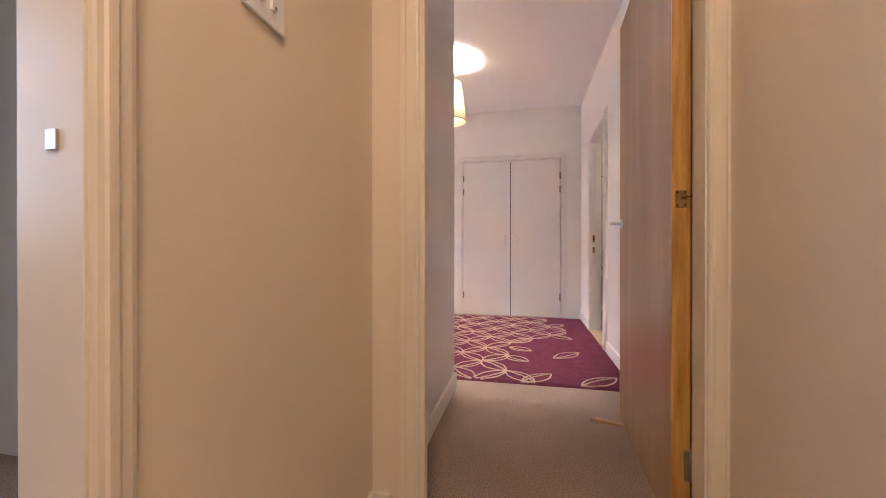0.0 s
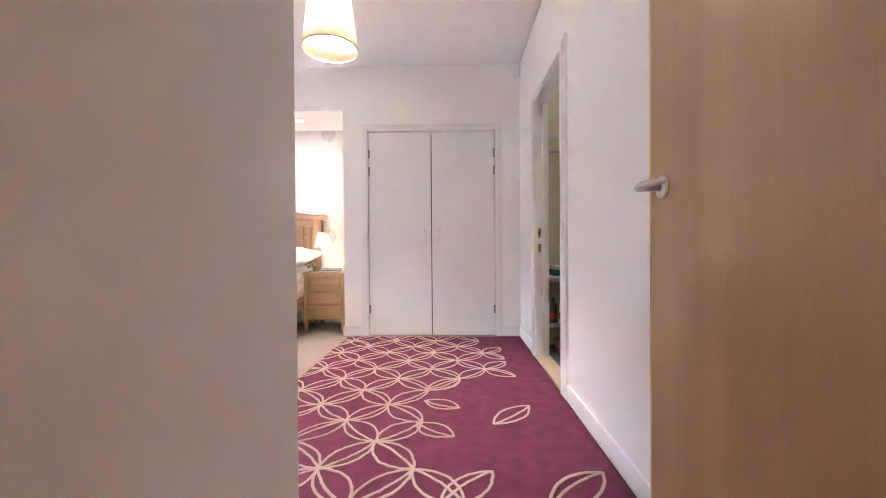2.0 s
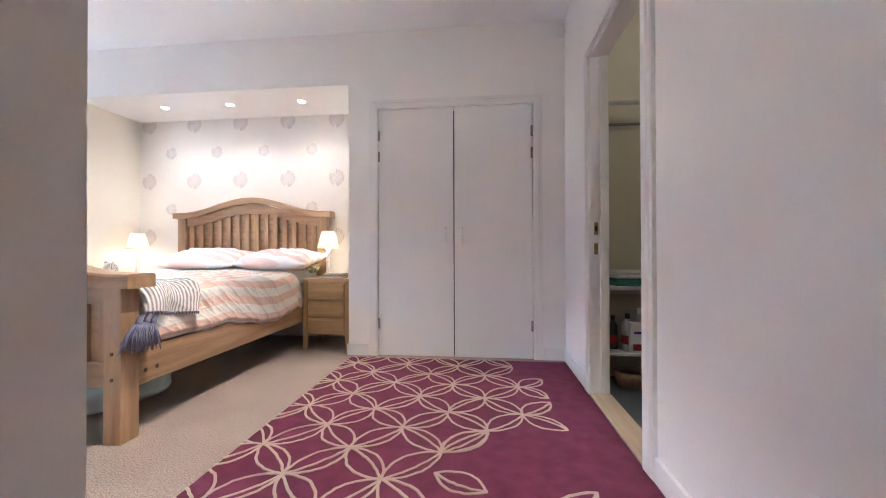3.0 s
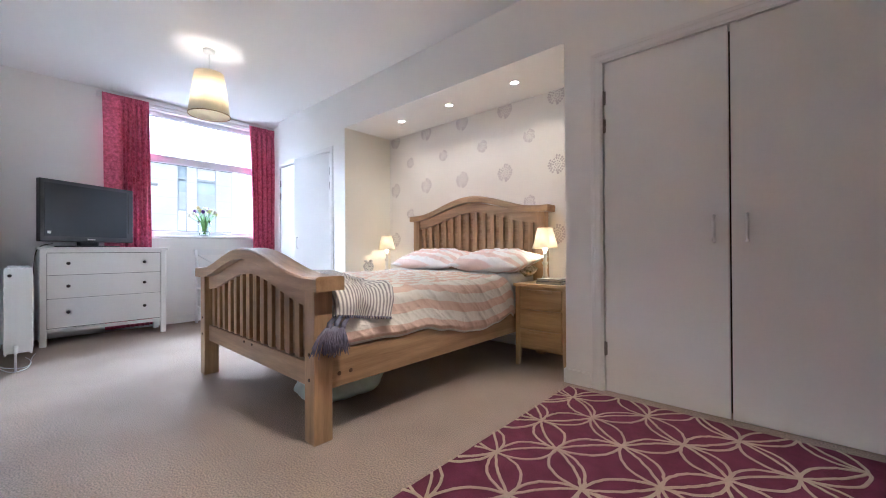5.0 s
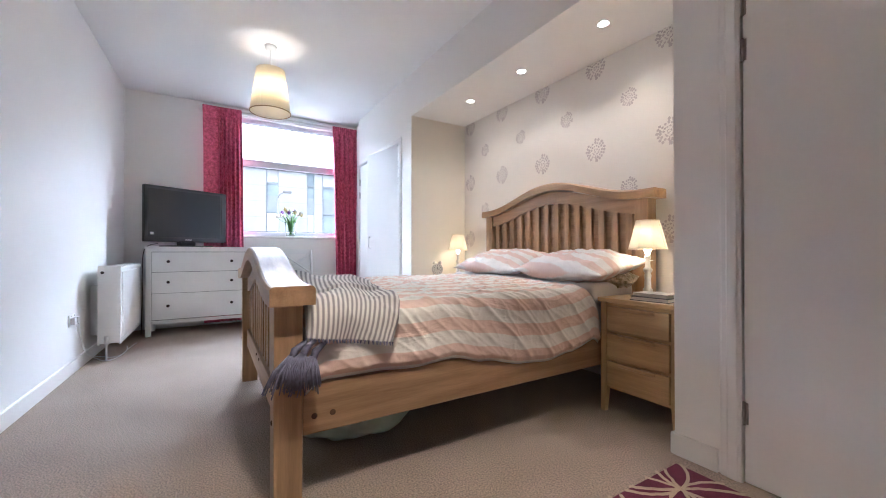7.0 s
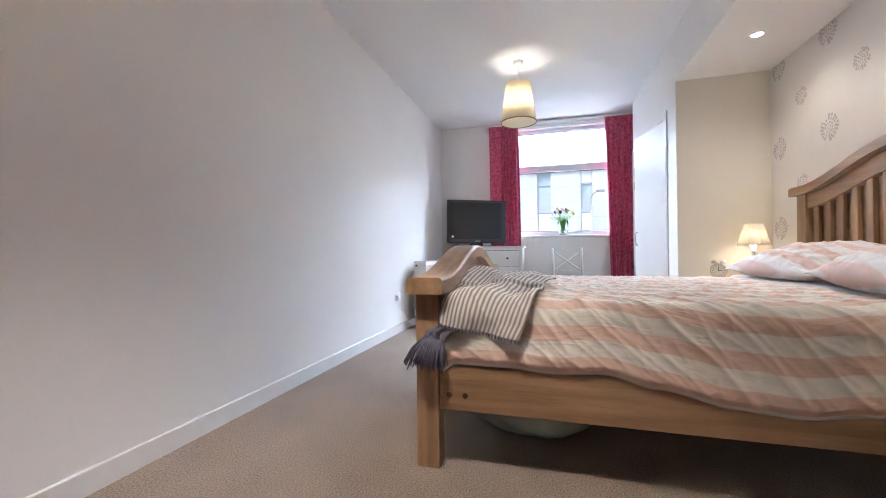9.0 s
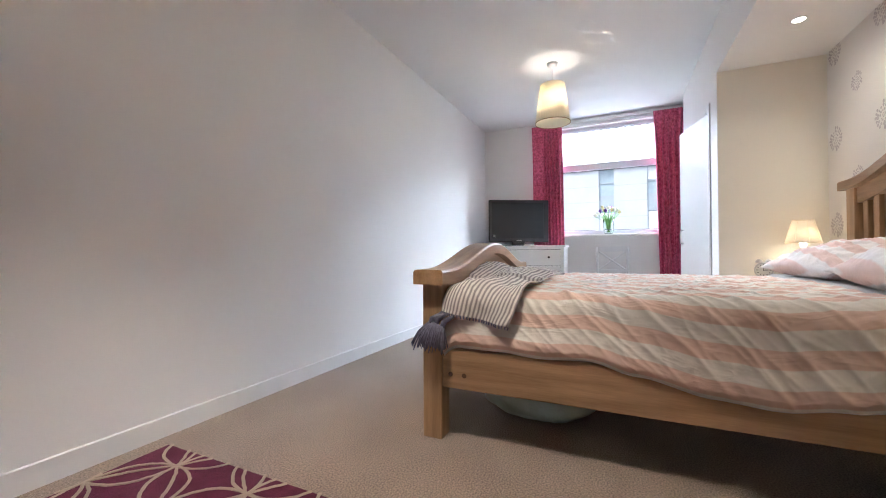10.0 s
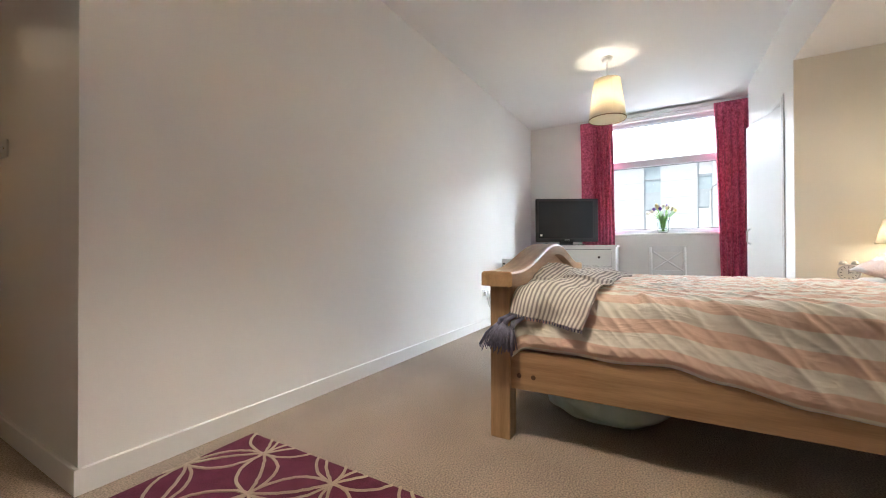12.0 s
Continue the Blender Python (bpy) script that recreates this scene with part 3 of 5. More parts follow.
# ---- window, track, curtains, outside ----
def window():
    w = thing("window_1", "white framed window with a fixed pane above a large one", "window", W - 0.10, 0, 0, kind="structure")
    y0, y1, z0, z1 = WY0, WY1, 1.125, WZ1
    part("window_frame", box(-0.035, 0.035, y0, y0 + 0.06, z0, z1, 0.004), M_UPVC, w)
    part("window_frame", box(-0.035, 0.035, y1 - 0.06, y1, z0, z1, 0.004), M_UPVC, w)
    part("bottom_rail", box(-0.035, 0.035, y0 + 0.06, y1 - 0.06, z0, z0 + 0.055, 0.004), M_UPVC, w)
    part("top_rail", box(-0.035, 0.035, y0 + 0.06, y1 - 0.06, z1 - 0.05, z1, 0.004), M_UPVC, w)
    part("transom", box(-0.042, 0.042, y0 + 0.06, y1 - 0.06, 2.05, 2.145, 0.006), M_UPVC, w)
    part("beading", box(0.034, 0.046, y0 + 0.06, y1 - 0.06, 2.072, 2.080), M_UPVC, w)
    for a, c, nm in ((z0 + 0.055, 2.05, "lower_pane"), (2.145, z1 - 0.05, "upper_pane")):
        p = part(nm, box(-0.010, -0.004, y0 + 0.06, y1 - 0.06, a, c), M_GLASS, w)
        p.visible_shadow = False
        part("gasket", box(-0.004, 0.004, y0 + 0.06, y1 - 0.06, a, a + 0.007), M_GASKET, p)
        part("gasket", box(-0.004, 0.004, y0 + 0.06, y1 - 0.06, c - 0.006, c), M_GASKET, p)
    part("window_sill", box(-0.06, 0.135, y0 + 0.002, y1 - 0.002, 1.092, 1.124, 0.006, 2), M_TRIM, w)


window()
track = thing("curtain_track", "white double curtain track under the ceiling", "curtain rail", W, 0, 2.70)
part("rail", box(0.045, 0.065, 2.96, N + 0.06, 0.028, 0.052, 0.003), M_PLASTIC, track)
part("rail", box(0.015, 0.032, 2.96, N + 0.06, -0.005, 0.018, 0.003), M_PLASTIC, track)
part("valance_board", box(0.001, 0.012, 2.96, N + 0.06, -0.02, 0.05, 0.002), M_TRIM, track)
for y in (3.0, 3.6, 4.2, 4.8):
    part("bracket", box(0.001, 0.055, y - 0.01, y + 0.01, 0.03, 0.045), M_PLASTIC, track)


def curtain(y0, y1, y0b, y1b, seed, folds, flat=0.0):
    top, low = 2.735, 0.03

    def shape(u, v):
        z = top + (low - top) * v
        a = y0 + (y0b - y0) * v
        c = y1 + (y1b - y1) * v
        k = max(0.0, (u - flat) / (1 - flat))
        ph = 2 * math.pi * folds * (k ** 0.9) + 0.7 * noise.noise(Vector((u * 3, v * 1.6, seed)))
        amp = (0.010 + 0.016 * min(1, v * 6)) * (0.15 if u < flat else 1)
        d = amp * math.sin(ph) + 0.006 * noise.noise(Vector((u * 9, v * 5, seed + 4)))
        if v < 0.035:
            d = 0.006 * math.sin(ph * 2.5)
        return (W + 0.066 + d, a + (c - a) * u + 0.008 * math.cos(ph) * min(1, v * 5), z)
    bm = grid(shape, int(folds * 22), 70)
    ob = single("curtain", bm, M_CURTAIN, "crimson crushed velvet curtain drawn to the window's side", "curtain", smooth=True, group="window curtains")
    so = ob.modifiers.new("thick", "SOLIDIFY")
    so.thickness = 0.004
    return ob


curtain(3.00, 3.43, 3.02, 3.46, 3.0, 6, 0.38)
curtain(4.60, 4.955, 4.665, 4.945, 8.0, 5)

# outside
single("ground", box(-300, 60, -250, 260, -7.2, -7.0), M_GROUND, "grey paved street level far below the window", "ground", "structure")


single("backdrop_sky", box(-91, -90, -160, 160, -7, 150), M_HAZE, "bright white overcast sky behind the roofs", "sky", "structure")


def facade():
    fx = -24.0
    b = thing("apartment_building", "pale stone clad block of flats across the street", "building", fx, 0, -7.0)
    y0, y1, top = -26.0, 10.7, 12.7
    cols = [(-16.0, -15.2), (-12.2, -11.0), (-8.0, -7.0), (-4.6, -3.8), (-1.4, -0.6), (3.25, 4.05), (5.75, 6.4), (8.0, 8.42), (8.9, 9.85)]
    edges = [y0] + [e for c in cols for e in c] + [y1]
    wall = bmesh.new()
    for k in range(0, len(edges), 2):
        add_box(wall, -8, 0, edges[k], edges[k + 1], 0, top)
    add_box(wall, -8, -0.35, y0, y1, 0, top - 0.05)
    part("wall", wall, M_FACADE, b)
    part("roof", box(-8.1, 0.12, y0 - 0.1, y1 + 0.1, top, top + 0.25, 0.02), M_FSPAN, b)
    jb = bmesh.new()
    for k in range(0, len(edges), 2):
        for z in np.arange(0.9, top, 0.9):
            add_box(jb, -0.01, 0.004, edges[k], edges[k + 1], z - 0.012, z + 0.012)
    tagged(part("cladding_joints", jb, M_FACJ, b), kind="stuff")
    for n, (a, c) in enumerate(cols):
        for s in range(5):
            zb = -1.1 + 2.85 * s
            win = part("window", box(-0.30, -0.16, a, c, max(0, zb + 0.85), min(top - 0.05, zb + 2.75)), M_FWIN, b)
            part("frame", box(-0.16, -0.10, a, c, max(0.02, zb + 1.55), max(0.1, zb + 1.62)), M_FSPAN, win)
            part("frame", box(-0.16, -0.10, a, a + 0.05, max(0, zb + 0.85), min(top - 0.05, zb + 2.75)), M_FSPAN, win)
            # pale panels added on some panes as painted sky reflections
            if (n + s) % 2 == 0 or n == 6:
                part("sky_glint", box(-0.159, -0.14, a + 0.06, c - 0.02, max(0.1, zb + 1.66), min(top - 0.06, zb + 2.7)), M_SKYGLINT, win)
            if 0.0 < zb + 0.85:
                part("spandrel", box(-0.30, -0.10, a, c, max(0, zb - 0.1), zb + 0.85), M_FSPAN, b)


facade()
sl = thing("street_lamp", "grey steel street lamp with a curved arm", "street lamp", -23.0, 6.22, -7.0)
part("pole", tube([(0, 0, 0), (0, 0, 5), (0, 0, 10.9)], [0.09, 0.07, 0.05], 10), M_POLE, sl, smooth=True)
part("arm", tube([(0, 0, 10.85), (0, 0.10, 11.1), (0, 0.35, 11.25)], 0.035, 8), M_POLE, sl, smooth=True)
part("lantern", box(-0.11, 0.11, 0.28, 0.72, 11.20, 11.33, 0.03, 2), M_POLE, sl)


# ---- bed ----
def swell(u):
    a = min(1.0, abs(u) / 0.90)
    return 0.5 + 0.5 * math.cos(math.pi * a)


def crest(x0, x1, y0, y1, base, rise, thick, steps=40):
    """A thick moulded rail whose top swells to the middle; a lip runs along its upper edges."""
    bm = bmesh.new()
    rows = []
    for k in range(steps + 1):
        u = -1 + 2 * k / steps
        x, z = x0 + (x1 - x0) * k / steps, base + rise * swell(u)
        sec = [(y0, z - thick), (y0, z - 0.012), (y0 + 0.006, z - 0.003), (y0 + 0.016, z), (y1 - 0.016, z), (y1 - 0.006, z - 0.003), (y1, z - 0.012), (y1, z - thick)]
        rows.append([bm.verts.new((x, y, zz)) for y, zz in sec])
    n = len(rows[0])
    for a, c in zip(rows, rows[1:]):
        for k in range(n):
            bm.faces.new((a[k], a[(k + 1) % n], c[(k + 1) % n], c[k]))
    bm.faces.new(rows[0])
    bm.faces.new(rows[-1][::-1])
    return bm


def swell_rail(x0, x1, y0, y1, zlow, base, rise, xa, xb, inner=None, steps=36):
    """A board under the crest; its top follows the crest, its lower edge is straight or an arch of its own."""
    bm = bmesh.new()
    rows = []
    for k in range(steps + 1):
        x = x0 + (x1 - x0) * k / steps
        u = -1 + 2 * (x - xa) / (xb - xa)
        top = base + rise * swell(u)
        lo = zlow if inner is None else inner[0] + inner[1] * swell(u)
        rows.append([bm.verts.new((x, y, z)) for y, z in ((y0, lo), (y0, top), (y1, top), (y1, lo))])
    for a, c in zip(rows, rows[1:]):
        for k in range(4):
            bm.faces.new((a[k], a[(k + 1) % 4], c[(k + 1) % 4], c[k]))
    bm.faces.new(rows[0])
    bm.faces.new(rows[-1][::-1])
    return bm


def bed():
    b = thing("bed", "oak slatted bed frame with arched headboard and footboard", "bed")
    xl, xr = -3.275, -1.620
    # footboard
    fb = part("footboard", crest(xl - 0.055, xr + 0.055, 3.270, 3.420, 0.792, 0.142, 0.068), M_OAKX, b, "oak footboard with a swelling top rail")
    part("upper_rail", swell_rail(xl + 0.088, xr - 0.088, 3.322, 3.368, 0, 0.725, 0.142, xl - 0.055, xr + 0.055, (0.632, 0.142)), M_OAKX, fb)
    part("lower_rail", box(xl + 0.088, xr - 0.088, 3.320, 3.370, 0.250, 0.366, 0.003), M_OAKX, fb)
    ns = 14
    part("back_panel", swell_rail(xl + 0.088, xr - 0.088, 3.357, 3.366, 0.30, 0.70, 0.142, xl - 0.055, xr + 0.055), M_OAKX, fb)
    for k in range(ns):
        x = xl + 0.088 + 0.055 + (xr - xl - 0.176 - 0.11) * k / (ns - 1)
        u = -1 + 2 * (x - xl + 0.055) / (xr - xl + 0.11)
        part("slat", box(x - 0.024, x + 0.024, 3.334, 3.356, 0.364, 0.640 + 0.142 * swell(u), 0.002), M_OAKZ, fb)
    for a in (xl, xr - 0.09):
        part("leg", box(a, a + 0.09, 3.291, 3.388, 0, 0.728, 0.004, 2), M_OAKZ, b)
    for x, z in ((xl + 0.045, 0.30), (xl + 0.045, 0.42), (xr - 0.045, 0.30), (xr - 0.045, 0.42)):
        pg = part("peg", lathe([(0.009, 0), (0.009, 0.003), (0.006, 0.005)], 12), M_DARKOAK, b)
        pg.matrix_basis = pose(x, 3.2915, z, 90, 0, 0)
    for x in (-2.52, -2.40):
        pg = part("peg", lathe([(0.008, 0), (0.008, 0.003), (0.005, 0.005)], 12), M_DARKOAK, b)
        pg.matrix_basis = pose(x, 3.3205, 0.345, 90, 0, 0)
    # side rails
    for x0, x1 in ((xr - 0.042, xr - 0.008), (xl + 0.008, xl + 0.042)):
        part("side_rail", box(x0, x1, 3.389, 5.465, 0.243, 0.425, 0.005, 2), M_OAKY, b)
    for y in (3.430, 3.497, 5.38):
        pg = part("peg", lathe([(0.011, 0), (0.011, 0.002), (0.007, 0.004)], 14), M_DARKOAK, b)
        pg.matrix_basis = pose(xr - 0.009, y, 0.308, 0, 90, 0)
    for k in range(6):
        y = 3.65 + k * 0.32
        part("bed_slat", box(xl + 0.045, xr - 0.045, y, y + 0.07, 0.385, 0.405), M_OAKX, b)
    # headboard
    hl, hr = -3.200, -1.555
    hb = part("headboard", crest(hl - 0.04, hr + 0.045, 5.415, 5.565, 1.308, 0.152, 0.060), M_OAKX, b, "oak headboard with a swelling top rail")
    part("upper_rail", swell_rail(hl + 0.088, hr - 0.088, 5.452, 5.50, 0, 1.25, 0.140, hl - 0.04, hr + 0.045, (1.155, 0.140)), M_OAKX, hb)
    part("lower_rail", box(hl + 0.088, hr - 0.088, 5.452, 5.50, 0.46, 0.60, 0.003), M_OAKX, hb)
    part("back_panel", swell_rail(hl + 0.088, hr - 0.088, 5.489, 5.498, 0.50, 1.20, 0.140, hl - 0.04, hr + 0.045), M_OAKX, hb)
    for k in range(ns):
        x = hl + 0.145 + (hr - hl - 0.29) * k / (ns - 1)
        u = -1 + 2 * (x - hl + 0.04) / (hr - hl + 0.085)
        part("slat", box(x - 0.024, x + 0.024, 5.464, 5.488, 0.598, 1.165 + 0.140 * swell(u), 0.002), M_OAKZ, hb)
    for a in (hl, hr - 0.09):
        part("leg", box(a, a + 0.09, 5.440, 5.530, 0, 1.25, 0.004, 2), M_OAKZ, b)


bed()
CX = -2.42
single("mattress", box(-3.22, -1.67, 3.43, 5.43, 0.407, 0.600, 0.05, 4), M_SHEET, "white mattress lying on the bed slats", "mattress", smooth=True)


def low_edge(y):
    """Height of the duvet's hem on the side, by its place along the bed."""
    pts = [(3.40, 0.450), (3.62, 0.440), (3.85, 0.425), (4.02, 0.436), (4.20, 0.398), (4.45, 0.350), (4.62, 0.336), (4.80, 0.360), (5.10, 0.43)]
    for (a, za), (c, zc) in zip(pts, pts[1:]):
        if y <= c:
            k = (y - a) / (c - a)
            k = k * k * (3 - 2 * k)
            return za + (zc - za) * k
    return pts[-1][1]


HALF, RAD = 0.700, 0.085


def over_bed(s, y, drop, lift=0.0, crown=0.022):
    """A place on a cloth over the bed: s metres across from the middle, then down the side; and which way is out."""
    a, sg = abs(s), (1 if s >= 0 else -1)
    top = 0.695 + lift
    arc = RAD * math.pi / 2
    if a < HALF:
        return Vector((CX + sg * a, y, top + crown * (1 - (a / HALF) ** 2))), Vector((0, 0, 1))
    if a < HALF + arc:
        t = (a - HALF) / RAD
        return Vector((CX + sg * (HALF + (RAD + lift) * math.sin(t)), y, top - lift - RAD + (RAD + lift) * math.cos(t))), Vector((sg * math.sin(t), 0, math.cos(t)))
    d = a - HALF - arc
    return Vector((CX + sg * (HALF + RAD + lift + 0.030 * min(1, d / 0.2)), y, top - lift - RAD - d)), Vector((sg, 0, 0.1))


def folds(s, y):
    """Creases of a crumpled cloth: sharp slanting ridges down the sides, and small puckers on top."""
    side = min(1.0, max(0.0, abs(s) - HALF * 0.55) / 0.35)
    q, r = y * 1.15 - abs(s), y + abs(s) * 0.9
    wander = 0.35 * noise.noise(Vector((y * 1.7, s * 2.1, 4.4)))
    a = noise.noise(Vector((q * 4.2 + wander, r * 1.1, 3.1)))
    e = noise.noise(Vector((q * 8.5 + wander * 2, r * 1.7, 5.3)))
    g = noise.noise(Vector((q * 15.0 - s, r * 4.5, 8.8)))
    b = noise.noise(Vector((s * 6.0 - y * 3.0, y * 9.0 + s * 2.0, 7.7)))
    c = noise.noise(Vector((s * 13.0, y * 22.0 + s * 5.0, 1.7)))
    d = noise.noise(Vector((s * 2.6, y * 2.2, 9.4)))
    slant = 0.011 * (1 - abs(a)) ** 9 + 0.006 * (1 - abs(e)) ** 12 + 0.003 * (1 - abs(g)) ** 8
    pucker = 0.008 * (1 - abs(b)) ** 7 + 0.0045 * (1 - abs(c)) ** 6
    return slant * (0.35 + 0.65 * side) + pucker * (1.0 - 0.55 * side) + 0.007 * d


def duvet():
    Y0, Y1 = 3.400, 5.04

    def smax(y):
        return HALF + RAD * math.pi / 2 + (0.695 - RAD - low_edge(y))

    def shape(u, v):
        y = Y0 + (Y1 - Y0) * v
        s = (2 * u - 1) * smax(y)
        p, n = over_bed(s, y, 0)
        end = min(1, v / 0.05) * min(1, (1 - v) / 0.04)
        hem = min(1.0, (1 - abs(2 * u - 1)) / 0.03)
        p = p + n * (folds(s, y) * (0.35 + 0.65 * hem) - 0.02 * (1 - hem))
        if abs(s) > HALF + 0.1:
            p.y += 0.012 * noise.noise(Vector((s * 5, y * 5, 2)))
        p.z += -0.045 * (1 - end) ** 2
        if v < 0.18:
            p.z -= 0.012 * (1 - v / 0.18)
        return p
    bm = grid(shape, 330, 270, lambda u, v: ((2 * u - 1) * 1.04, v * 1.6))
    ob = single("duvet", bm, M_DUVET, "crumpled duvet with dusty pink and cream stripes", "duvet", smooth=True)
    so = ob.modifiers.new("thick", "SOLIDIFY")
    so.thickness, so.offset = 0.030, -1
    for u in (0.0, 1.0):
        part("hem_piping", tube([Vector(shape(u, k / 90)) + Vector((0.001 * (2 * u - 1), 0, 0)) for k in range(91)], 0.0013, 6), M_SHEET, ob, "stitched cream hem", True)
    return ob


duvet()


def pillow(x, y, z, w, d, h, rz, rx, seed, group="pillows"):
    def shape(u, v):
        a, c = 2 * u - 1, 2 * v - 1
        t = max(0.0, (1 - abs(a) ** 2.6)) ** 0.75 * max(0.0, (1 - abs(c) ** 3)) ** 0.7
        pinch = (1 - 0.06 * (1 - c * c) * abs(a), 1 - 0.10 * (1 - a * a) * abs(c))
        return a, c, t, pinch
    bm = bmesh.new()
    lay = bm.loops.layers.uv.new("UVMap")
    n = 60
    for sg in (1, -1):
        vs = {}
        for i in range(n + 1):
            for j in range(n + 1):
                a, c, t, pinch = shape(i / n, j / n)
                wr = 0.013 * (1 - abs(noise.noise(Vector((a * 2.6 + seed, c * 2.2 + a * 1.4, seed))))) ** 6 + 0.006 * (1 - abs(noise.noise(Vector((a * 6.5 - c * 3, c * 5 + a * 4, seed + 7))))) ** 6 + 0.010 * noise.noise(Vector((a * 5, c * 5, seed + 2)))
                vs[i, j] = bm.verts.new((a * w / 2 * pinch[0], c * d / 2 * pinch[1], sg * (h / 2 * t + wr * t ** 0.5) + (0.01 * noise.noise(Vector((a * 3, c * 3, seed + 5))))))
        for i in range(n):
            for j in range(n):
                q = (i, j), (i + 1, j), (i + 1, j + 1), (i, j + 1)
                f = bm.faces.new([vs[k] for k in (q if sg > 0 else q[::-1])])
                for l, k in zip(f.loops, (q if sg > 0 else q[::-1])):
                    l[lay].uv = (k[1] / n * d + 0.12 * k[0] / n, k[0] / n * w)
    bmesh.ops.remove_doubles(bm, verts=bm.verts[:], dist=0.0008)
    ob = single("pillow", bm, M_PILLOW, "plump pillow in a pink and cream striped case", "pillow", smooth=True, group=group)
    ob.matrix_basis = pose(x, y, z, rx, 0, rz)
    return ob


pillow(-2.70, 5.22, 0.826, 0.80, 0.47, 0.160, 3, 15, 2.0)
pillow(-1.90, 5.185, 0.818, 0.80, 0.47, 0.175, -5, 10, 6.0)
fl = pillow(-1.72, 5.30, 0.735, 0.30, 0.22, 0.10, 20, 6, 4.0, "small cushions")
fl.data.materials[0] = M_FLORAL
fl.name, fl["label"] = "cushion", "small olive floral cushion squeezed beside the pillow"


single("bed_sheet", box(-3.185, -1.640, 5.02, 5.438, 0.590, 0.722, 0.045, 4), M_SHEET, "plain cream sheet over the head of the mattress", "sheet", smooth=True)


# ---- throw with tassels over the bed's foot ----
def throw():
    S0, S1 = 0.20, 0.880

    def shape(u, v):
        s = S0 + (S1 - S0) * u
        k = max(0.0, (u - 0.45) / 0.55)
        y0, y1 = 3.415 - 0.02 * k, 3.87 - 0.14 * u - 0.02 * math.sin(u * 7)
        y = y0 + (y1 - y0) * v
        s2 = s + 0.03 * (v - 0.5) * (1 if u > 0.5 else -1) + (1 - v) * -0.02
        p, n = over_bed(s2, y, 0, 0.024)
        pr = 0.014 * math.sin(v * 9 + u * 5 + 0.8) * (0.5 + u) + 0.012 * noise.noise(Vector((s * 5, y * 9, 3.3))) + 0.7 * folds(s2, y) + 0.006
        p = p + n * pr
        if u < 0.45:
            p.z += 0.05 * (1 - v) * (1 - u / 0.45) + 0.012
        return p
    bm = grid(shape, 90, 50, lambda u, v: (v * 0.45 + 0.08 * u, u * 0.9))
    ob = single("throw", bm, M_THROW, "grey and cream striped knitted throw over the bed's foot", "blanket", smooth=True)
    so = ob.modifiers.new("thick", "SOLIDIFY")
    so.thickness = 0.007
    rnd = random.Random(5)
    for nub in range(26):
        v = nub / 25
        p = shape(1.0, v)
        part("fringe_knot", tube([p + Vector((0.002, 0, 0.004)), p + Vector((0.004, rnd.uniform(-0.004, 0.004), -0.010))], [0.004, 0.003], 5), M_TASSEL, ob)
    for bunch, (bx, by, bz) in enumerate(((-1.590, 3.345, 0.555), (-1.580, 3.378, 0.560), (-1.575, 3.412, 0.548))):
        bm = bmesh.new()
        add_tube(bm, [(bx - 0.02, by + 0.05, bz + 0.035), (bx, by + 0.01, bz + 0.01), (bx, by, bz - 0.02)], [0.008, 0.014, 0.013], 8)
        for k in range(46):
            a, r = rnd.uniform(0, 6.28), rnd.uniform(0.2, 1) ** 0.5
            ln = rnd.uniform(0.095, 0.135)
            ex, ey = 0.036 * r * math.cos(a) + 0.008, 0.066 * r * math.sin(a) - 0.022
            pts = [(bx + 0.008 * math.cos(a), by + 0.008 * math.sin(a), bz - 0.005), (bx + ex * 0.7, by + ey * 0.7, bz - ln * 0.45), (bx + ex * 1.05 + rnd.uniform(-0.006, 0.006), by + ey * 1.1, bz - ln)]
            add_tube(bm, pts, [0.0035, 0.0032, 0.0022], 5)
        part("tassel", bm, M_TASSEL, ob, "dark grey wool tassel", True)


throw()


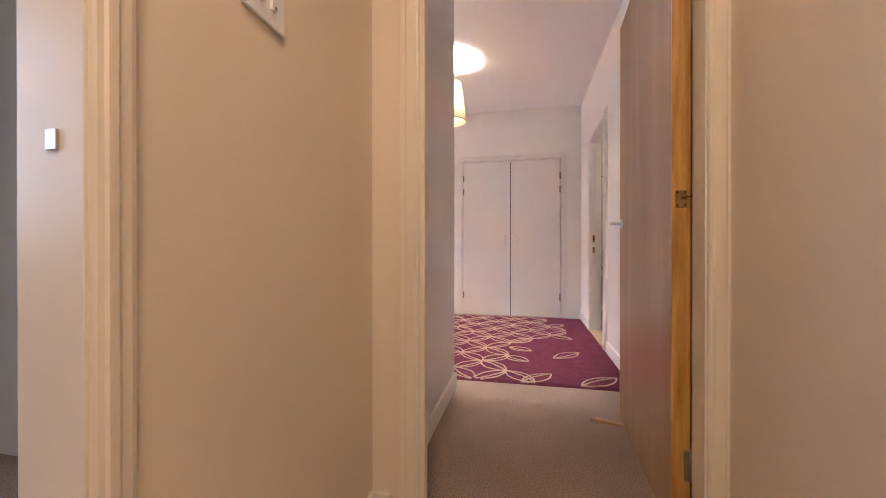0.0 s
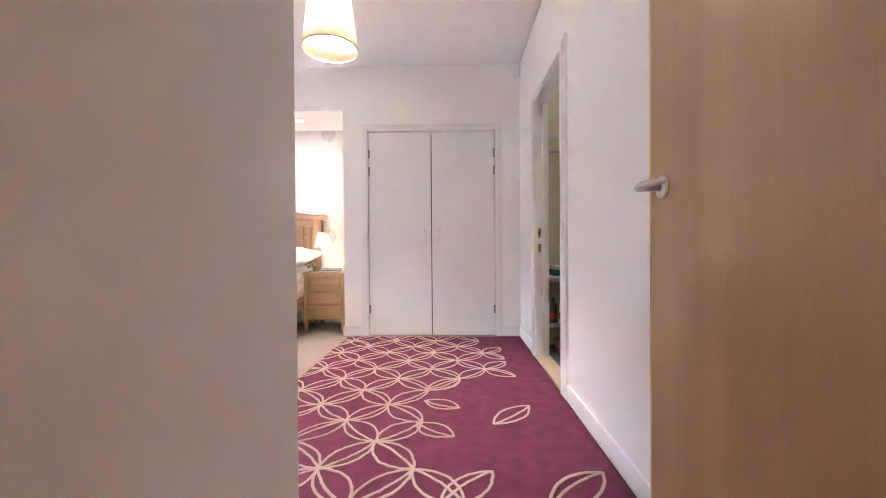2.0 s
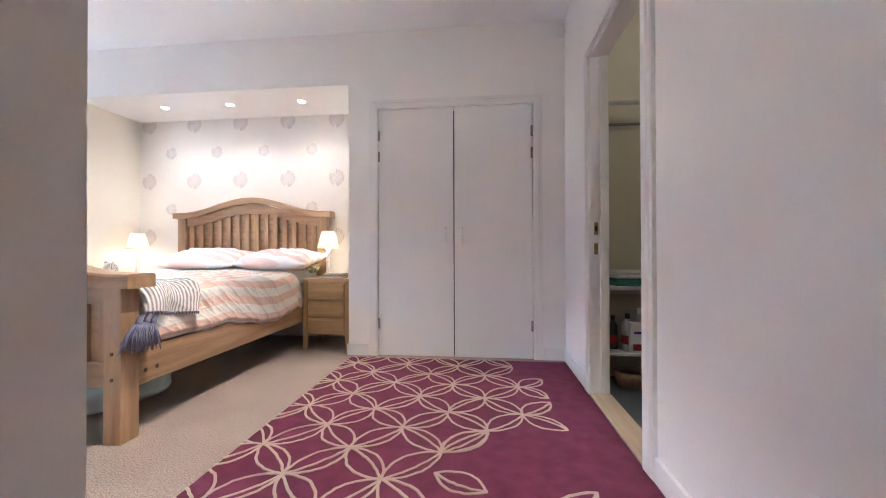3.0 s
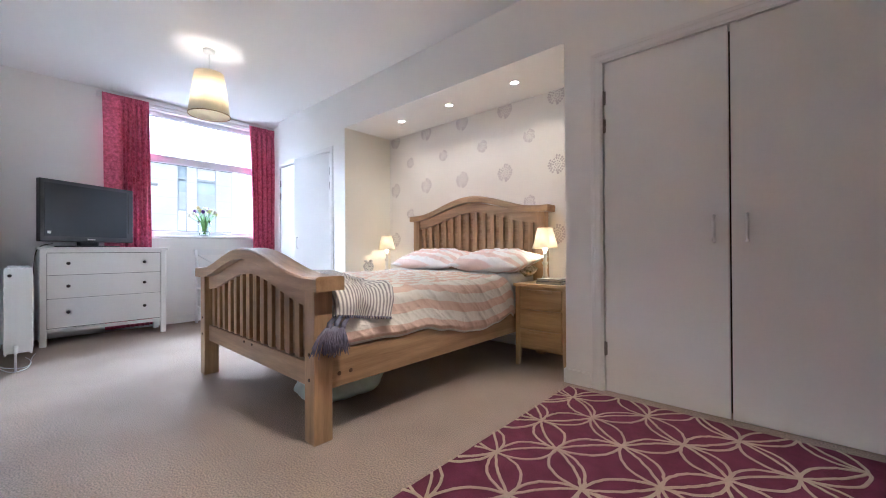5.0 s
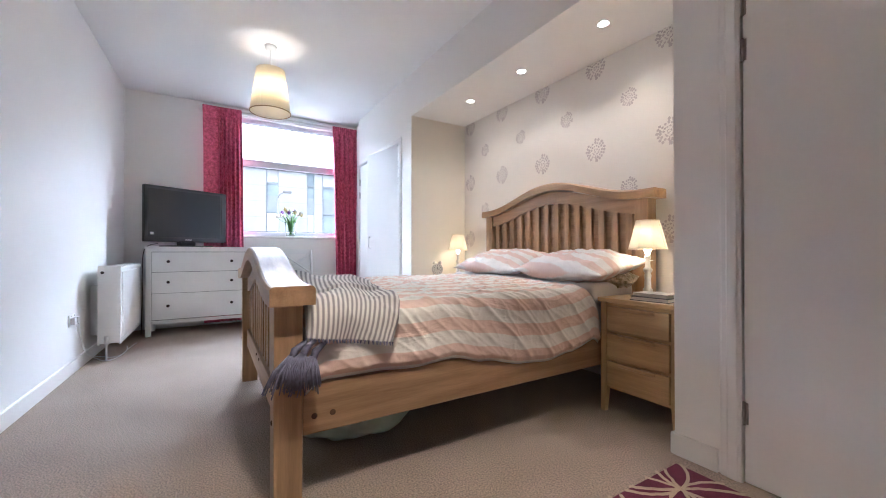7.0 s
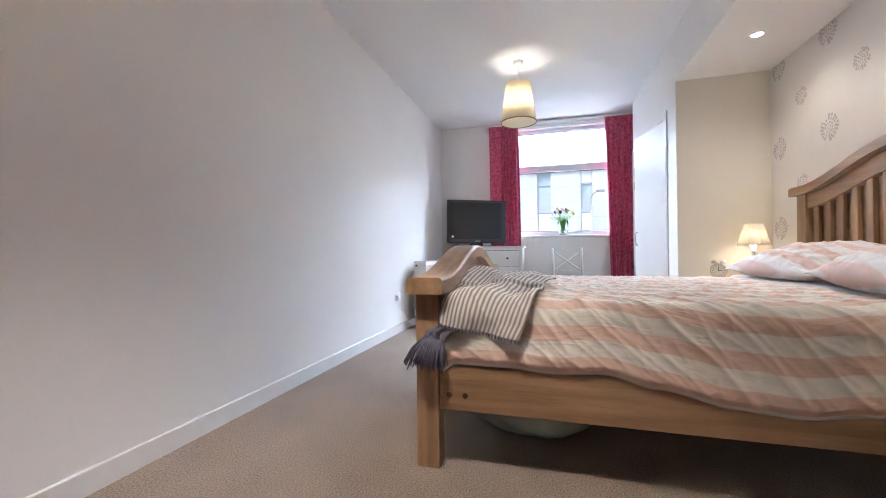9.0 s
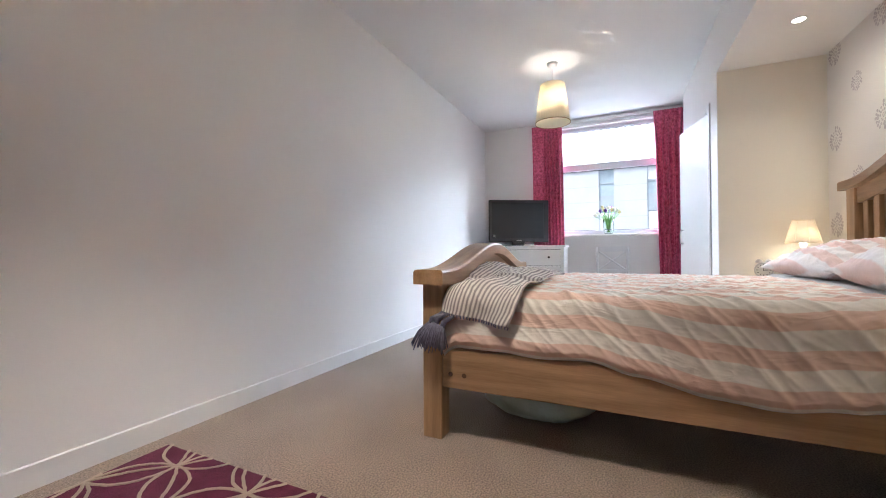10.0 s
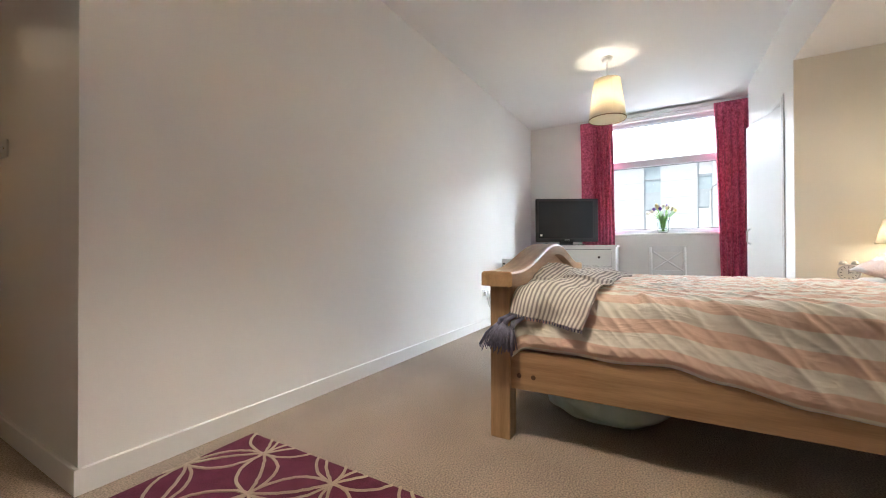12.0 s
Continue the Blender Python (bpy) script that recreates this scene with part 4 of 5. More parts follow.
# ---- bedside tables, lamps, books, clock ----
def nightstand(x, y, label):
    w, d, h = 0.430, 0.42, 0.648
    t = thing("nightstand", label, "nightstand", x, y, 0, group="bedside tables")
    part("tabletop", box(-w / 2 - 0.012, w / 2 + 0.012, -d / 2 - 0.015, d / 2, h - 0.024, h, 0.004, 2), M_GOLDX, t)
    part("body", box(-w / 2 + 0.03, w / 2 - 0.03, -d / 2 + 0.012, d / 2 - 0.004, 0.135, h - 0.025), M_GOLDX, t)
    for sx in (-1, 1):
        for sy in (-1, 1):
            cx, cy = sx * (w / 2 - 0.018), sy * (d / 2 - 0.018)
            bm = bmesh.new()
            for z0, z1, r0, r1 in ((0, 0.14, 0.013, 0.018), (0.14, h - 0.0245, 0.018, 0.018)):
                lo = [bm.verts.new((cx + a * r0 + (sx * (0.018 - r0)), cy + c * r0 + sy * (0.018 - r0), z0)) for a, c in ((-1, -1), (1, -1), (1, 1), (-1, 1))]
                hi = [bm.verts.new((cx + a * r1, cy + c * r1, z1)) for a, c in ((-1, -1), (1, -1), (1, 1), (-1, 1))]
                for k in range(4):
                    bm.faces.new((lo[k], lo[(k + 1) % 4], hi[(k + 1) % 4], hi[k]))
                bm.faces.new(lo)
                bm.faces.new(hi)
            part("leg", bm, M_GOLDZ, t)
    for k in range(3):
        z1 = h - 0.045 - k * 0.156
        dr = part("drawer", box(-w / 2 + 0.042, w / 2 - 0.042, -d / 2 - 0.004, -d / 2 + 0.016, z1 - 0.140, z1, 0.003, 2), M_GOLDX, t)
        part("finger_lip", prism([(-d / 2 - 0.014, z1 - 0.002), (-d / 2 - 0.004, z1 - 0.002), (-d / 2 - 0.004, z1 - 0.022), (-d / 2 - 0.010, z1 - 0.018)], "x", -0.10, 0.10), M_GOLDX, dr)
    return t


nightstand(-1.385, 5.245, "three-drawer oak bedside table beside the bed")
nightstand(-3.545, 5.33, "oak bedside table squeezed between bed and alcove wall")


def table_lamp(x, y, z):
    t = thing("table_lamp", "lit table lamp with a turned white base and ivory shade", "table lamp", x, y, z, group="bedside lamps")
    prof = [(0.052, 0), (0.054, 0.008), (0.048, 0.016), (0.030, 0.022), (0.024, 0.032), (0.027, 0.042), (0.019, 0.052), (0.017, 0.10), (0.020, 0.125), (0.015, 0.135), (0.024, 0.150), (0.026, 0.160), (0.015, 0.172), (0.013, 0.215), (0.017, 0.222), (0.017, 0.240)]
    part("base", lathe(prof, 28), M_WHITEF, t, "white turned wooden base", True)
    part("bulb", lathe([(0.008, 0.24), (0.020, 0.275), (0.026, 0.300), (0.018, 0.325), (0.003, 0.335)], 16), M_BULB, t, "glowing bulb", True)
    sh = [(0.103, 0.278), (0.062, 0.444), (0.060, 0.444), (0.101, 0.278)]
    s = part("shade", lathe(sh, 40, close=True), M_SHADE2, t, "ivory fabric shade", True)
    part("rim", lathe([(0.104, 0.276), (0.1025, 0.284), (0.1005, 0.284), (0.1005, 0.276)], 40, close=True), M_SHADE, s)
    part("rim", lathe([(0.0635, 0.438), (0.0625, 0.446), (0.0600, 0.446), (0.0600, 0.438)], 40, close=True), M_SHADE, s)
    for k in range(8):
        a = 2 * math.pi * k / 8
        part("rib", tube([(0.1035 * math.cos(a), 0.1035 * math.sin(a), 0.279), (0.0625 * math.cos(a), 0.0625 * math.sin(a), 0.443)], 0.0013, 5), M_SHADE, s)


table_lamp(*TL1, 0.648)
table_lamp(*TL2, 0.648)


def book(x, y, z, w, d, h, rz, cover, label):
    b = thing("book", label, "book", x, y, z, rz, group="books on the bedside table")
    part("pages", box(-w / 2 + 0.004, w / 2 - 0.004, -d / 2 + 0.004, d / 2 - 0.001, 0.003, h - 0.003), M_PAGES, b)
    part("cover", box(-w / 2, w / 2, -d / 2, d / 2, 0, 0.003, 0.001), cover, b)
    part("cover", box(-w / 2, w / 2, -d / 2, d / 2, h - 0.003, h, 0.001), cover, b)
    part("spine", box(-w / 2, w / 2, d / 2 - 0.001, d / 2 + 0.002, 0, h, 0.001), cover, b)


book(-1.335, 5.125, 0.649, 0.20, 0.14, 0.022, 4, M_BOOK1, "thin dark covered book lying flat")
book(-1.330, 5.130, 0.6715, 0.19, 0.135, 0.018, -3, M_BOOK2, "grey covered book lying on another")


def desk_clock():
    t = thing("alarm_clock", "small black alarm clock on the bedside table", "clock", -1.205, 5.30, 0.649, 25)
    part("case", box(-0.035, 0.035, -0.02, 0.02, 0, 0.06, 0.008, 2), M_BOOK1, t)
    part("face", box(-0.028, 0.028, -0.0215, -0.0195, 0.008, 0.052, 0.001), M_SCREEN, t)


desk_clock()


def round_clock():
    t = thing("alarm_clock", "round twin-bell alarm clock with a pale face", "clock", -3.70, 5.17, 0.649, 68)
    t.scale = (1.15, 1.15, 1.15)
    dial = part("case", lathe([(0.046, -0.02), (0.052, -0.015), (0.052, 0.015), (0.048, 0.020), (0.044, 0.020), (0.044, 0.012)], 32), M_CHROME, t, smooth=True)
    dial.matrix_basis = pose(0, 0, 0.066, 90, 0, 0)
    f = part("face", lathe([(0.044, 0.0), (0.044, 0.014)], 32), M_CLOCKF, t)
    f.matrix_basis = pose(0, 0, 0.066, 90, 0, 0)
    for k in range(12):
        a = 2 * math.pi * k / 12
        part("numeral_bar", box(-0.0016, 0.0016, -0.0162, -0.0142, 0.030, 0.039), M_BOOK1, f).matrix_basis = pose(0, 0, 0, -90, 0, 0) @ pose(0, 0, 0, 0, math.degrees(a), 0)
    part("hand", box(-0.0016, 0.0016, -0.017, -0.0145, 0.060, 0.090), M_BOOK1, t)
    part("hand", box(-0.0, 0.022, -0.017, -0.0145, 0.0645, 0.0675), M_BOOK1, t)
    for s in (-1, 1):
        part("bell", lathe([(0.003, 0.024), (0.015, 0.018), (0.020, 0.006), (0.021, 0.0)], 18, (s * 0.026, 0, 0.116)), M_CHROME, t, smooth=True)
        part("foot", tube([(s * 0.030, 0, 0.028), (s * 0.040, 0, 0.0)], [0.006, 0.004], 8), M_CHROME, t)


round_clock()


# ---- chest of drawers, television, chair, radiator ----
def chest():
    y0, y1, xf, xb = 2.502, 3.505, -5.285, -5.690
    t = thing("chest_of_drawers", "white three-drawer chest with dark round knobs", "chest of drawers")
    part("top", box(xb - 0.012, xf + 0.015, y0 - 0.018, y1 + 0.018, 0.942, 0.966, 0.003, 2), M_WHITEF, t)
    part("body", box(xb, xf - 0.022, y0 + 0.006, y1 - 0.006, 0.165, 0.942), M_WHITEF, t)
    for ya in (y0, y1 - 0.05):
        part("leg", box(xf - 0.05, xf, ya, ya + 0.05, 0, 0.942, 0.003), M_WHITEF, t)
        part("leg", box(xb, xb + 0.05, ya, ya + 0.05, 0, 0.942, 0.003), M_WHITEF, t)
    part("apron", box(xf - 0.022, xf - 0.006, y0 + 0.05, y1 - 0.05, 0.128, 0.162, 0.002), M_WHITEF, t)
    # black sheet: the shade between the drawers is put in as colour
    part("shadow_gap", box(xf - 0.0225, xf - 0.0205, y0 + 0.05, y1 - 0.05, 0.166, 0.915), M_DARK, t, "black sheet standing for shade in the drawer gaps")
    part("top_rail", box(xf - 0.022, xf - 0.006, y0 + 0.05, y1 - 0.05, 0.9095, 0.942, 0.001), M_WHITEF, t)
    for za, zb in ((0.690, 0.905), (0.459, 0.686), (0.172, 0.455)):
        dr = part("drawer", box(xf - 0.025, xf - 0.004, y0 + 0.053, y1 - 0.053, za, zb, 0.002, 2), M_WHITEF, t)
        for ky in (y0 + 0.20, y1 - 0.20):
            kn = part("knob", lathe([(0.007, 0), (0.006, 0.008), (0.014, 0.014), (0.016, 0.019), (0.011, 0.025)], 18), M_KNOB, dr, "dark round knob", True)
            kn.matrix_basis = pose(xf - 0.0045, ky, za + (zb - za) * 0.53, 0, 90, 0)


chest()


def television():
    a, c = Vector((-5.19, 2.494, 0)), Vector((-5.61, 3.244, 0))
    mid = (a + c) / 2
    ang = math.degrees(math.atan2(c.y - a.y, c.x - a.x))
    w = 0.862
    t = thing("television", "switched-off black flat television on a pedestal stand", "television", mid.x, mid.y, 0.966, ang)
    part("body", box(-w / 2, w / 2, -0.022, 0.030, 0.052, 0.652, 0.008, 2), M_TV, t)
    part("back_bulge", box(-0.30, 0.30, 0.030, 0.072, 0.12, 0.58, 0.02, 2), M_TV, t)
    part("screen", box(-w / 2 + 0.035, w / 2 - 0.075, -0.0245, -0.0215, 0.105, 0.617, 0.001), M_SCREEN, t)
    part("speaker_strip", box(w / 2 - 0.060, w / 2 - 0.050, -0.0242, -0.0218, 0.15, 0.60, 0.0005), M_DARK, t)
    part("maker_badge", box(-0.035, 0.035, -0.0240, -0.0222, 0.073, 0.082), M_CHROME, t)
    part("sticker", box(-w / 2 + 0.055, -w / 2 + 0.085, -0.0262, -0.0246, 0.128, 0.155), M_PLASTIC, t, "small white sticker")
    part("neck", box(-0.09, 0.09, 0.0, 0.05, 0.012, 0.06, 0.006), M_TV, t)
    part("foot", box(-0.23, 0.23, -0.10, 0.13, 0.0, 0.014, 0.006, 2), M_TV, t)


television()


def chair():
    t = thing("chair", "white painted cross-back chair under the window", "chair", -5.375, 4.085, 0, -90)
    w = 0.41
    for sx in (-1, 1):
        x = sx * (w / 2 - 0.018)
        part("back_leg", tube([(x, -0.24, 0), (x, -0.20, 0.22), (x, -0.19, 0.45), (x * 1.0, -0.215, 0.70), (x * 1.02, -0.255, 0.935)], 0.017, 8), M_WHITEF, t, smooth=True)
        part("front_leg", tube([(x, 0.20, 0), (x, 0.19, 0.44)], [0.015, 0.018], 8), M_WHITEF, t, smooth=True)
        part("side_stretcher", tube([(x, -0.20, 0.22), (x, 0.195, 0.20)], 0.010, 6), M_WHITEF, t)
    part("seat", box(-w / 2, w / 2, -0.20, 0.225, 0.44, 0.465, 0.010, 2), M_WHITEF, t)
    part("top_rail", prism([(-0.27, 0.875), (-0.240, 0.875), (-0.245, 0.945), (-0.275, 0.940)], "x", -w / 2 - 0.004, w / 2 + 0.004), M_WHITEF, t)
    part("mid_rail", prism([(-0.225, 0.600), (-0.200, 0.600), (-0.205, 0.635), (-0.228, 0.635)], "x", -w / 2 + 0.03, w / 2 - 0.03), M_WHITEF, t)
    part("cross_slat", tube([(-w / 2 + 0.035, -0.212, 0.632), (0, -0.226, 0.755), (w / 2 - 0.035, -0.255, 0.880)], 0.0115, 6), M_WHITEF, t)
    part("cross_slat", tube([(w / 2 - 0.035, -0.216, 0.632), (0, -0.232, 0.755), (-w / 2 + 0.035, -0.257, 0.880)], 0.0115, 6), M_WHITEF, t)


chair()


def wall_y(x):
    return SW0 + skew * (-0.468 - x)


def radiator():
    x0, x1 = -5.43, -4.38
    y0 = wall_y(-4.61) + 0.075
    t = thing("radiator", "white double-panel radiator on wall brackets", "radiator")
    z0, z1 = 0.125, 0.780
    for k, y in enumerate((y0, y0 + 0.135)):
        bm = bmesh.new()
        add_box(bm, x0, x1, y, y + 0.014, z0, z1, 0.005, 2)
        panel = part("panel", bm, M_RAD, t)
        n = 26
        for i in range(n):
            xa = x0 + 0.03 + (x1 - x0 - 0.06) * i / n
            sgn = y + 0.0135 if k else y - 0.0055
            part("rib", box(xa, xa + (x1 - x0 - 0.06) / n * 0.62, sgn, sgn + 0.006, z0 + 0.04, z1 - 0.04, 0.002), M_RAD, panel)
    part("end_cover", box(x1 - 0.002, x1 + 0.004, y0 - 0.001, y0 + 0.150, z0 + 0.015, z1 + 0.012, 0.002), M_RAD, t)
    part("end_cover", box(x0 - 0.004, x0 + 0.002, y0 - 0.001, y0 + 0.150, z0 + 0.015, z1 + 0.012, 0.002), M_RAD, t)
    for k in range(16):
        xa = x0 + 0.03 + 0.054 * k
        part("grille_bar", box(xa, xa + 0.028, y0 + 0.012, y0 + 0.138, z1 - 0.004, z1 + 0.006), M_RAD, t)
    fin = bmesh.new()
    for k in range(30):
        xa = x0 + 0.02 + (x1 - x0 - 0.04) * k / 29
        add_box(fin, xa - 0.001, xa + 0.001, y0 + 0.016, y0 + 0.133, z0 + 0.05, z1 - 0.03)
    part("fins", fin, M_RAD, t)
    v = part("bleed_knob", lathe([(0.012, 0), (0.012, 0.012), (0.006, 0.016)], 14), M_KNOB, t)
    v.matrix_basis = pose(x1 + 0.003, y0 + 0.03, z1 - 0.045, 0, 90, 0)
    part("valve", lathe([(0.011, 0.0), (0.015, 0.03), (0.015, 0.055), (0.010, 0.065)], 14, (x1 + 0.022, y0 + 0.06, 0.140)), M_PLASTIC, t, "white plastic valve", True)
    part("pipe", tube([(x1 + 0.022, y0 + 0.06, 0.0), (x1 + 0.022, y0 + 0.06, 0.145)], 0.008, 8), M_RAD, t, smooth=True)
    part("valve_tail", tube([(x1 - 0.02, y0 + 0.06, 0.19), (x1 + 0.022, y0 + 0.06, 0.19)], 0.008, 8), M_RAD, t, smooth=True)
    for xa in (x0 + 0.15, x1 - 0.15):
        part("bracket", box(xa - 0.012, xa + 0.012, y0 - 0.086, y0 + 0.002, 0.20, 0.62), M_RAD, t)


radiator()


def socket(x, z):
    t = thing("power_socket", "white double power socket with plugs in it", "socket", x, wall_y(x), z, -1)
    part("plate", box(-0.073, 0.073, 0.0, 0.010, -0.043, 0.043, 0.003, 2), M_PLASTIC, t)
    for s in (-0.035, 0.035):
        pl = part("plug", box(s - 0.024, s + 0.024, 0.010, 0.038, -0.030, 0.022, 0.006, 2), M_PLASTIC, t)
        part("switch", box(s - 0.006, s + 0.006, 0.0095, 0.014, 0.026, 0.038, 0.001), M_PLASTIC, t)


socket(-4.05, 0.40)


def cable(pts, r, material, label):
    cu = bpy.data.curves.new("cable", "CURVE")
    cu.dimensions, cu.bevel_depth, cu.bevel_resolution, cu.resolution_u = "3D", r, 2, 6
    sp = cu.splines.new("NURBS")
    sp.points.add(len(pts) - 1)
    sp.use_endpoint_u = True
    for p, q in zip(sp.points, pts):
        p.co = (*q, 1)
    cu.materials.append(material)
    return tagged(new("cable", cu), label, "cable")


wy = wall_y(-4.05)
cable([(-4.015, wy + 0.035, 0.38), (-4.025, wy + 0.06, 0.25), (-4.17, wy + 0.05, 0.10), (-4.46, wy + 0.08, 0.006), (-4.30, wy + 0.13, 0.005), (-4.42, wy + 0.24, 0.005), (-4.75, wy + 0.22, 0.005), (-5.0, wy + 0.26, 0.005)], 0.003, M_CABLE, "white mains cable trailing from socket over carpet")
cable([(-4.085, wy + 0.035, 0.38), (-4.105, wy + 0.05, 0.22), (-4.22, wy + 0.04, 0.08), (-4.52, wy + 0.12, 0.005), (-4.40, wy + 0.18, 0.005), (-4.60, wy + 0.26, 0.005), (-4.9, wy + 0.2, 0.005)], 0.003, M_CABLE, "white mains cable lying in a loop on carpet")
cable([(-5.40, 2.60, 1.00), (-5.36, 2.51, 0.99), (-5.33, 2.472, 0.93), (-5.36, 2.468, 0.7), (-5.42, 2.462, 0.4), (-5.44, 2.455, 0.1), (-5.44, 2.45, 0.006)], 0.004, M_TV, "black television cable hanging beside the chest")

# ---- things on the sill and under the bed ----
def flowers():
    x, y, z = W + 0.005, 4.04, 1.124
    t = thing("vase", "clear glass vase of tulips and daffodils on the sill", "vase", x, y, z)
    t.scale = (1.2, 1.25, 1.08)
    part("glass_body", lathe([(0.038, 0.0), (0.048, 0.01), (0.054, 0.09), (0.062, 0.185), (0.058, 0.185), (0.050, 0.09), (0.044, 0.014), (0.001, 0.012)], 28), M_VASE, t, "clear glass", True)
    rnd = random.Random(11)
    for k in range(17):
        a, r = 2.4 * k, 0.02 + 0.105 * ((k + 0.5) / 17) ** 0.6
        hx, hy, hz = 0.5 * r * math.cos(a), 1.15 * r * math.sin(a), 0.335 - 0.75 * r + rnd.uniform(-0.02, 0.035)
        st = part("stem", tube([(hx * -0.12, hy * -0.12, 0.02), (hx * 0.25, hy * 0.25, 0.16), (hx, hy, hz)], 0.003, 6), M_GREEN, t, smooth=True)
        mat_ = (M_PETW, M_PETP, M_PETY, M_PETW, M_PETW, M_PETY)[k % 6]
        bm = bmesh.new()
        for q in range(6):
            b = 2 * math.pi * q / 6 + k
            out = 0.012 if k % 3 else 0.024
            ca, sa = math.cos(b), math.sin(b)
            pts = [(0.003, 0), (out * 0.9, 0.014), (out, 0.030), (out * 0.55, 0.048)]
            wd = [0.003, 0.011, 0.012, 0.002]
            vs = []
            for (rr, zz), ww in zip(pts, wd):
                vs.append([bm.verts.new((hx + rr * ca - sg * ww * sa, hy + rr * sa + sg * ww * ca, hz - 0.004 + zz)) for sg in (-1, 1)])
            for c, d in zip(vs, vs[1:]):
                bm.faces.new((c[0], c[1], d[1], d[0]))
        part("bloom", bm, mat_, st, smooth=True)
    for k in range(11):
        a = 0.57 * k
        bm = bmesh.new()
        vs = []
        for i in range(7):
            q = i / 6
            rr, zz, ww = 0.02 + 0.085 * q * q, 0.06 + 0.24 * q - 0.05 * q * q, 0.011 * math.sin(math.pi * min(0.98, 0.15 + 0.85 * q))
            vs.append([bm.verts.new((0.6 * rr * math.cos(a) - s * ww * math.sin(a), rr * math.sin(a) + s * ww * math.cos(a), zz)) for s in (-1, 1)])
        for c, d in zip(vs, vs[1:]):
            bm.faces.new((c[0], c[1], d[1], d[0]))
        part("leaf", bm, M_GREEN, t, smooth=True)


flowers()


def bag():
    def shape(u, v):
        a, b = 2 * math.pi * u, math.pi * v
        k = 1 + 0.16 * noise.noise(Vector((math.cos(a) * 2.2, math.sin(a) * 2.2, b * 2.0)))
        return (-2.09 + 0.21 * k * math.sin(b) * math.cos(a), 3.745 + 0.29 * k * math.sin(b) * math.sin(a), max(0.002, 0.110 - 0.12 * math.cos(b) * k))
    single("plastic_bag", grid(shape, 48, 24), M_BAG, "stuffed pale mint plastic storage bag under the bed", "bag", smooth=True)
    b = thing("storage_box", "low teal plastic storage box under the bed", "box", -2.62, 3.95, 0)
    part("box_body", box(-0.18, 0.18, -0.25, 0.25, 0, 0.17, 0.012, 2), M_TEAL, b)
    part("lid", box(-0.19, 0.19, -0.26, 0.26, 0.17, 0.19, 0.006, 2), M_TEAL, b)


bag()


# ---- lamps on the ceiling ----
def pendant(x, y):
    t = thing("pendant_lamp", "lit pendant lamp with a tapered cream fabric shade", "pendant lamp", x, y, 0, group="pendant lamps")
    part("ceiling_rose", lathe([(0.030, CEIL - 0.038), (0.048, CEIL - 0.028), (0.052, CEIL - 0.0005)], 28), M_PLASTIC, t, "white plastic rose", True)
    part("cord", tube([(0, 0, CEIL - 0.035), (0, 0, 2.47)], 0.004, 8), M_PLASTIC, t)
    part("lamp_holder", lathe([(0.012, 2.50), (0.019, 2.49), (0.019, 2.435), (0.014, 2.425)], 16), M_PLASTIC, t, smooth=True)
    part("bulb", lathe([(0.012, 2.425), (0.016, 2.41), (0.028, 2.38), (0.029, 2.355), (0.020, 2.332), (0.002, 2.325)], 18), M_BULB, t, "glowing bulb", True)
    lo, hi = 2.18, 2.565
    s = part("shade", lathe([(0.173, lo), (0.121, hi), (0.119, hi), (0.171, lo)], 56, close=True), M_SHADE, t, "cream fabric shade", True)
    part("binding", lathe([(0.1745, lo - 0.002), (0.1738, lo + 0.006), (0.1705, lo + 0.006), (0.1705, lo - 0.002)], 56, close=True), M_SHADERIM, s)
    part("binding", lathe([(0.1225, hi - 0.005), (0.1218, hi + 0.002), (0.1185, hi + 0.002), (0.1185, hi - 0.005)], 56, close=True), M_SHADE, s)
    for k in range(6):
        ca, sa = math.cos(math.pi * k / 3 + 0.4), math.sin(math.pi * k / 3 + 0.4)
        part("seam", tube([(0.1728 * ca, 0.1728 * sa, lo + 0.006), (0.1208 * ca, 0.1208 * sa, hi - 0.004)], 0.0013, 5), M_SHADE, s)
    for k in range(3):
        a = 2 * math.pi * k / 3
        part("spider_arm", tube([(0.018 * math.cos(a), 0.018 * math.sin(a), 2.47), (0.1195 * math.cos(a), 0.1195 * math.sin(a), hi - 0.01)], 0.002, 5), M_PLASTIC, t)


pendant(*PEND1)
pendant(*PEND2)
for sx in (-1.70, -2.44, -3.14):
    dl = thing("downlight", "small lit round downlight set in the alcove ceiling", "downlight", sx, 5.206, 2.345, group="alcove downlights")
    part("ring", lathe([(0.042, 0.0), (0.042, -0.004), (0.036, -0.006), (0.031, -0.003), (0.031, 0.0)], 28, close=True), M_CHROME, dl, "thin steel ring", True)
    part("lens", lathe([(0.031, -0.001), (0.031, -0.0025)], 28), M_SPOTG, dl, "glowing lens")

pir = thing("motion_detector", "small white alarm sensor in the ceiling corner", "sensor", E - 0.045, N - 0.04, 2.68)
part("case", box(-0.03, 0.03, -0.022, 0.022, -0.05, 0.05, 0.010, 2), M_PLASTIC, pir)
part("window_lens", box(-0.022, 0.022, -0.026, -0.021, -0.035, 0.0, 0.003), M_CLOCKF, pir)
part("bracket", box(0.0, 0.044, 0.0, 0.039, -0.012, 0.012), M_PLASTIC, pir)


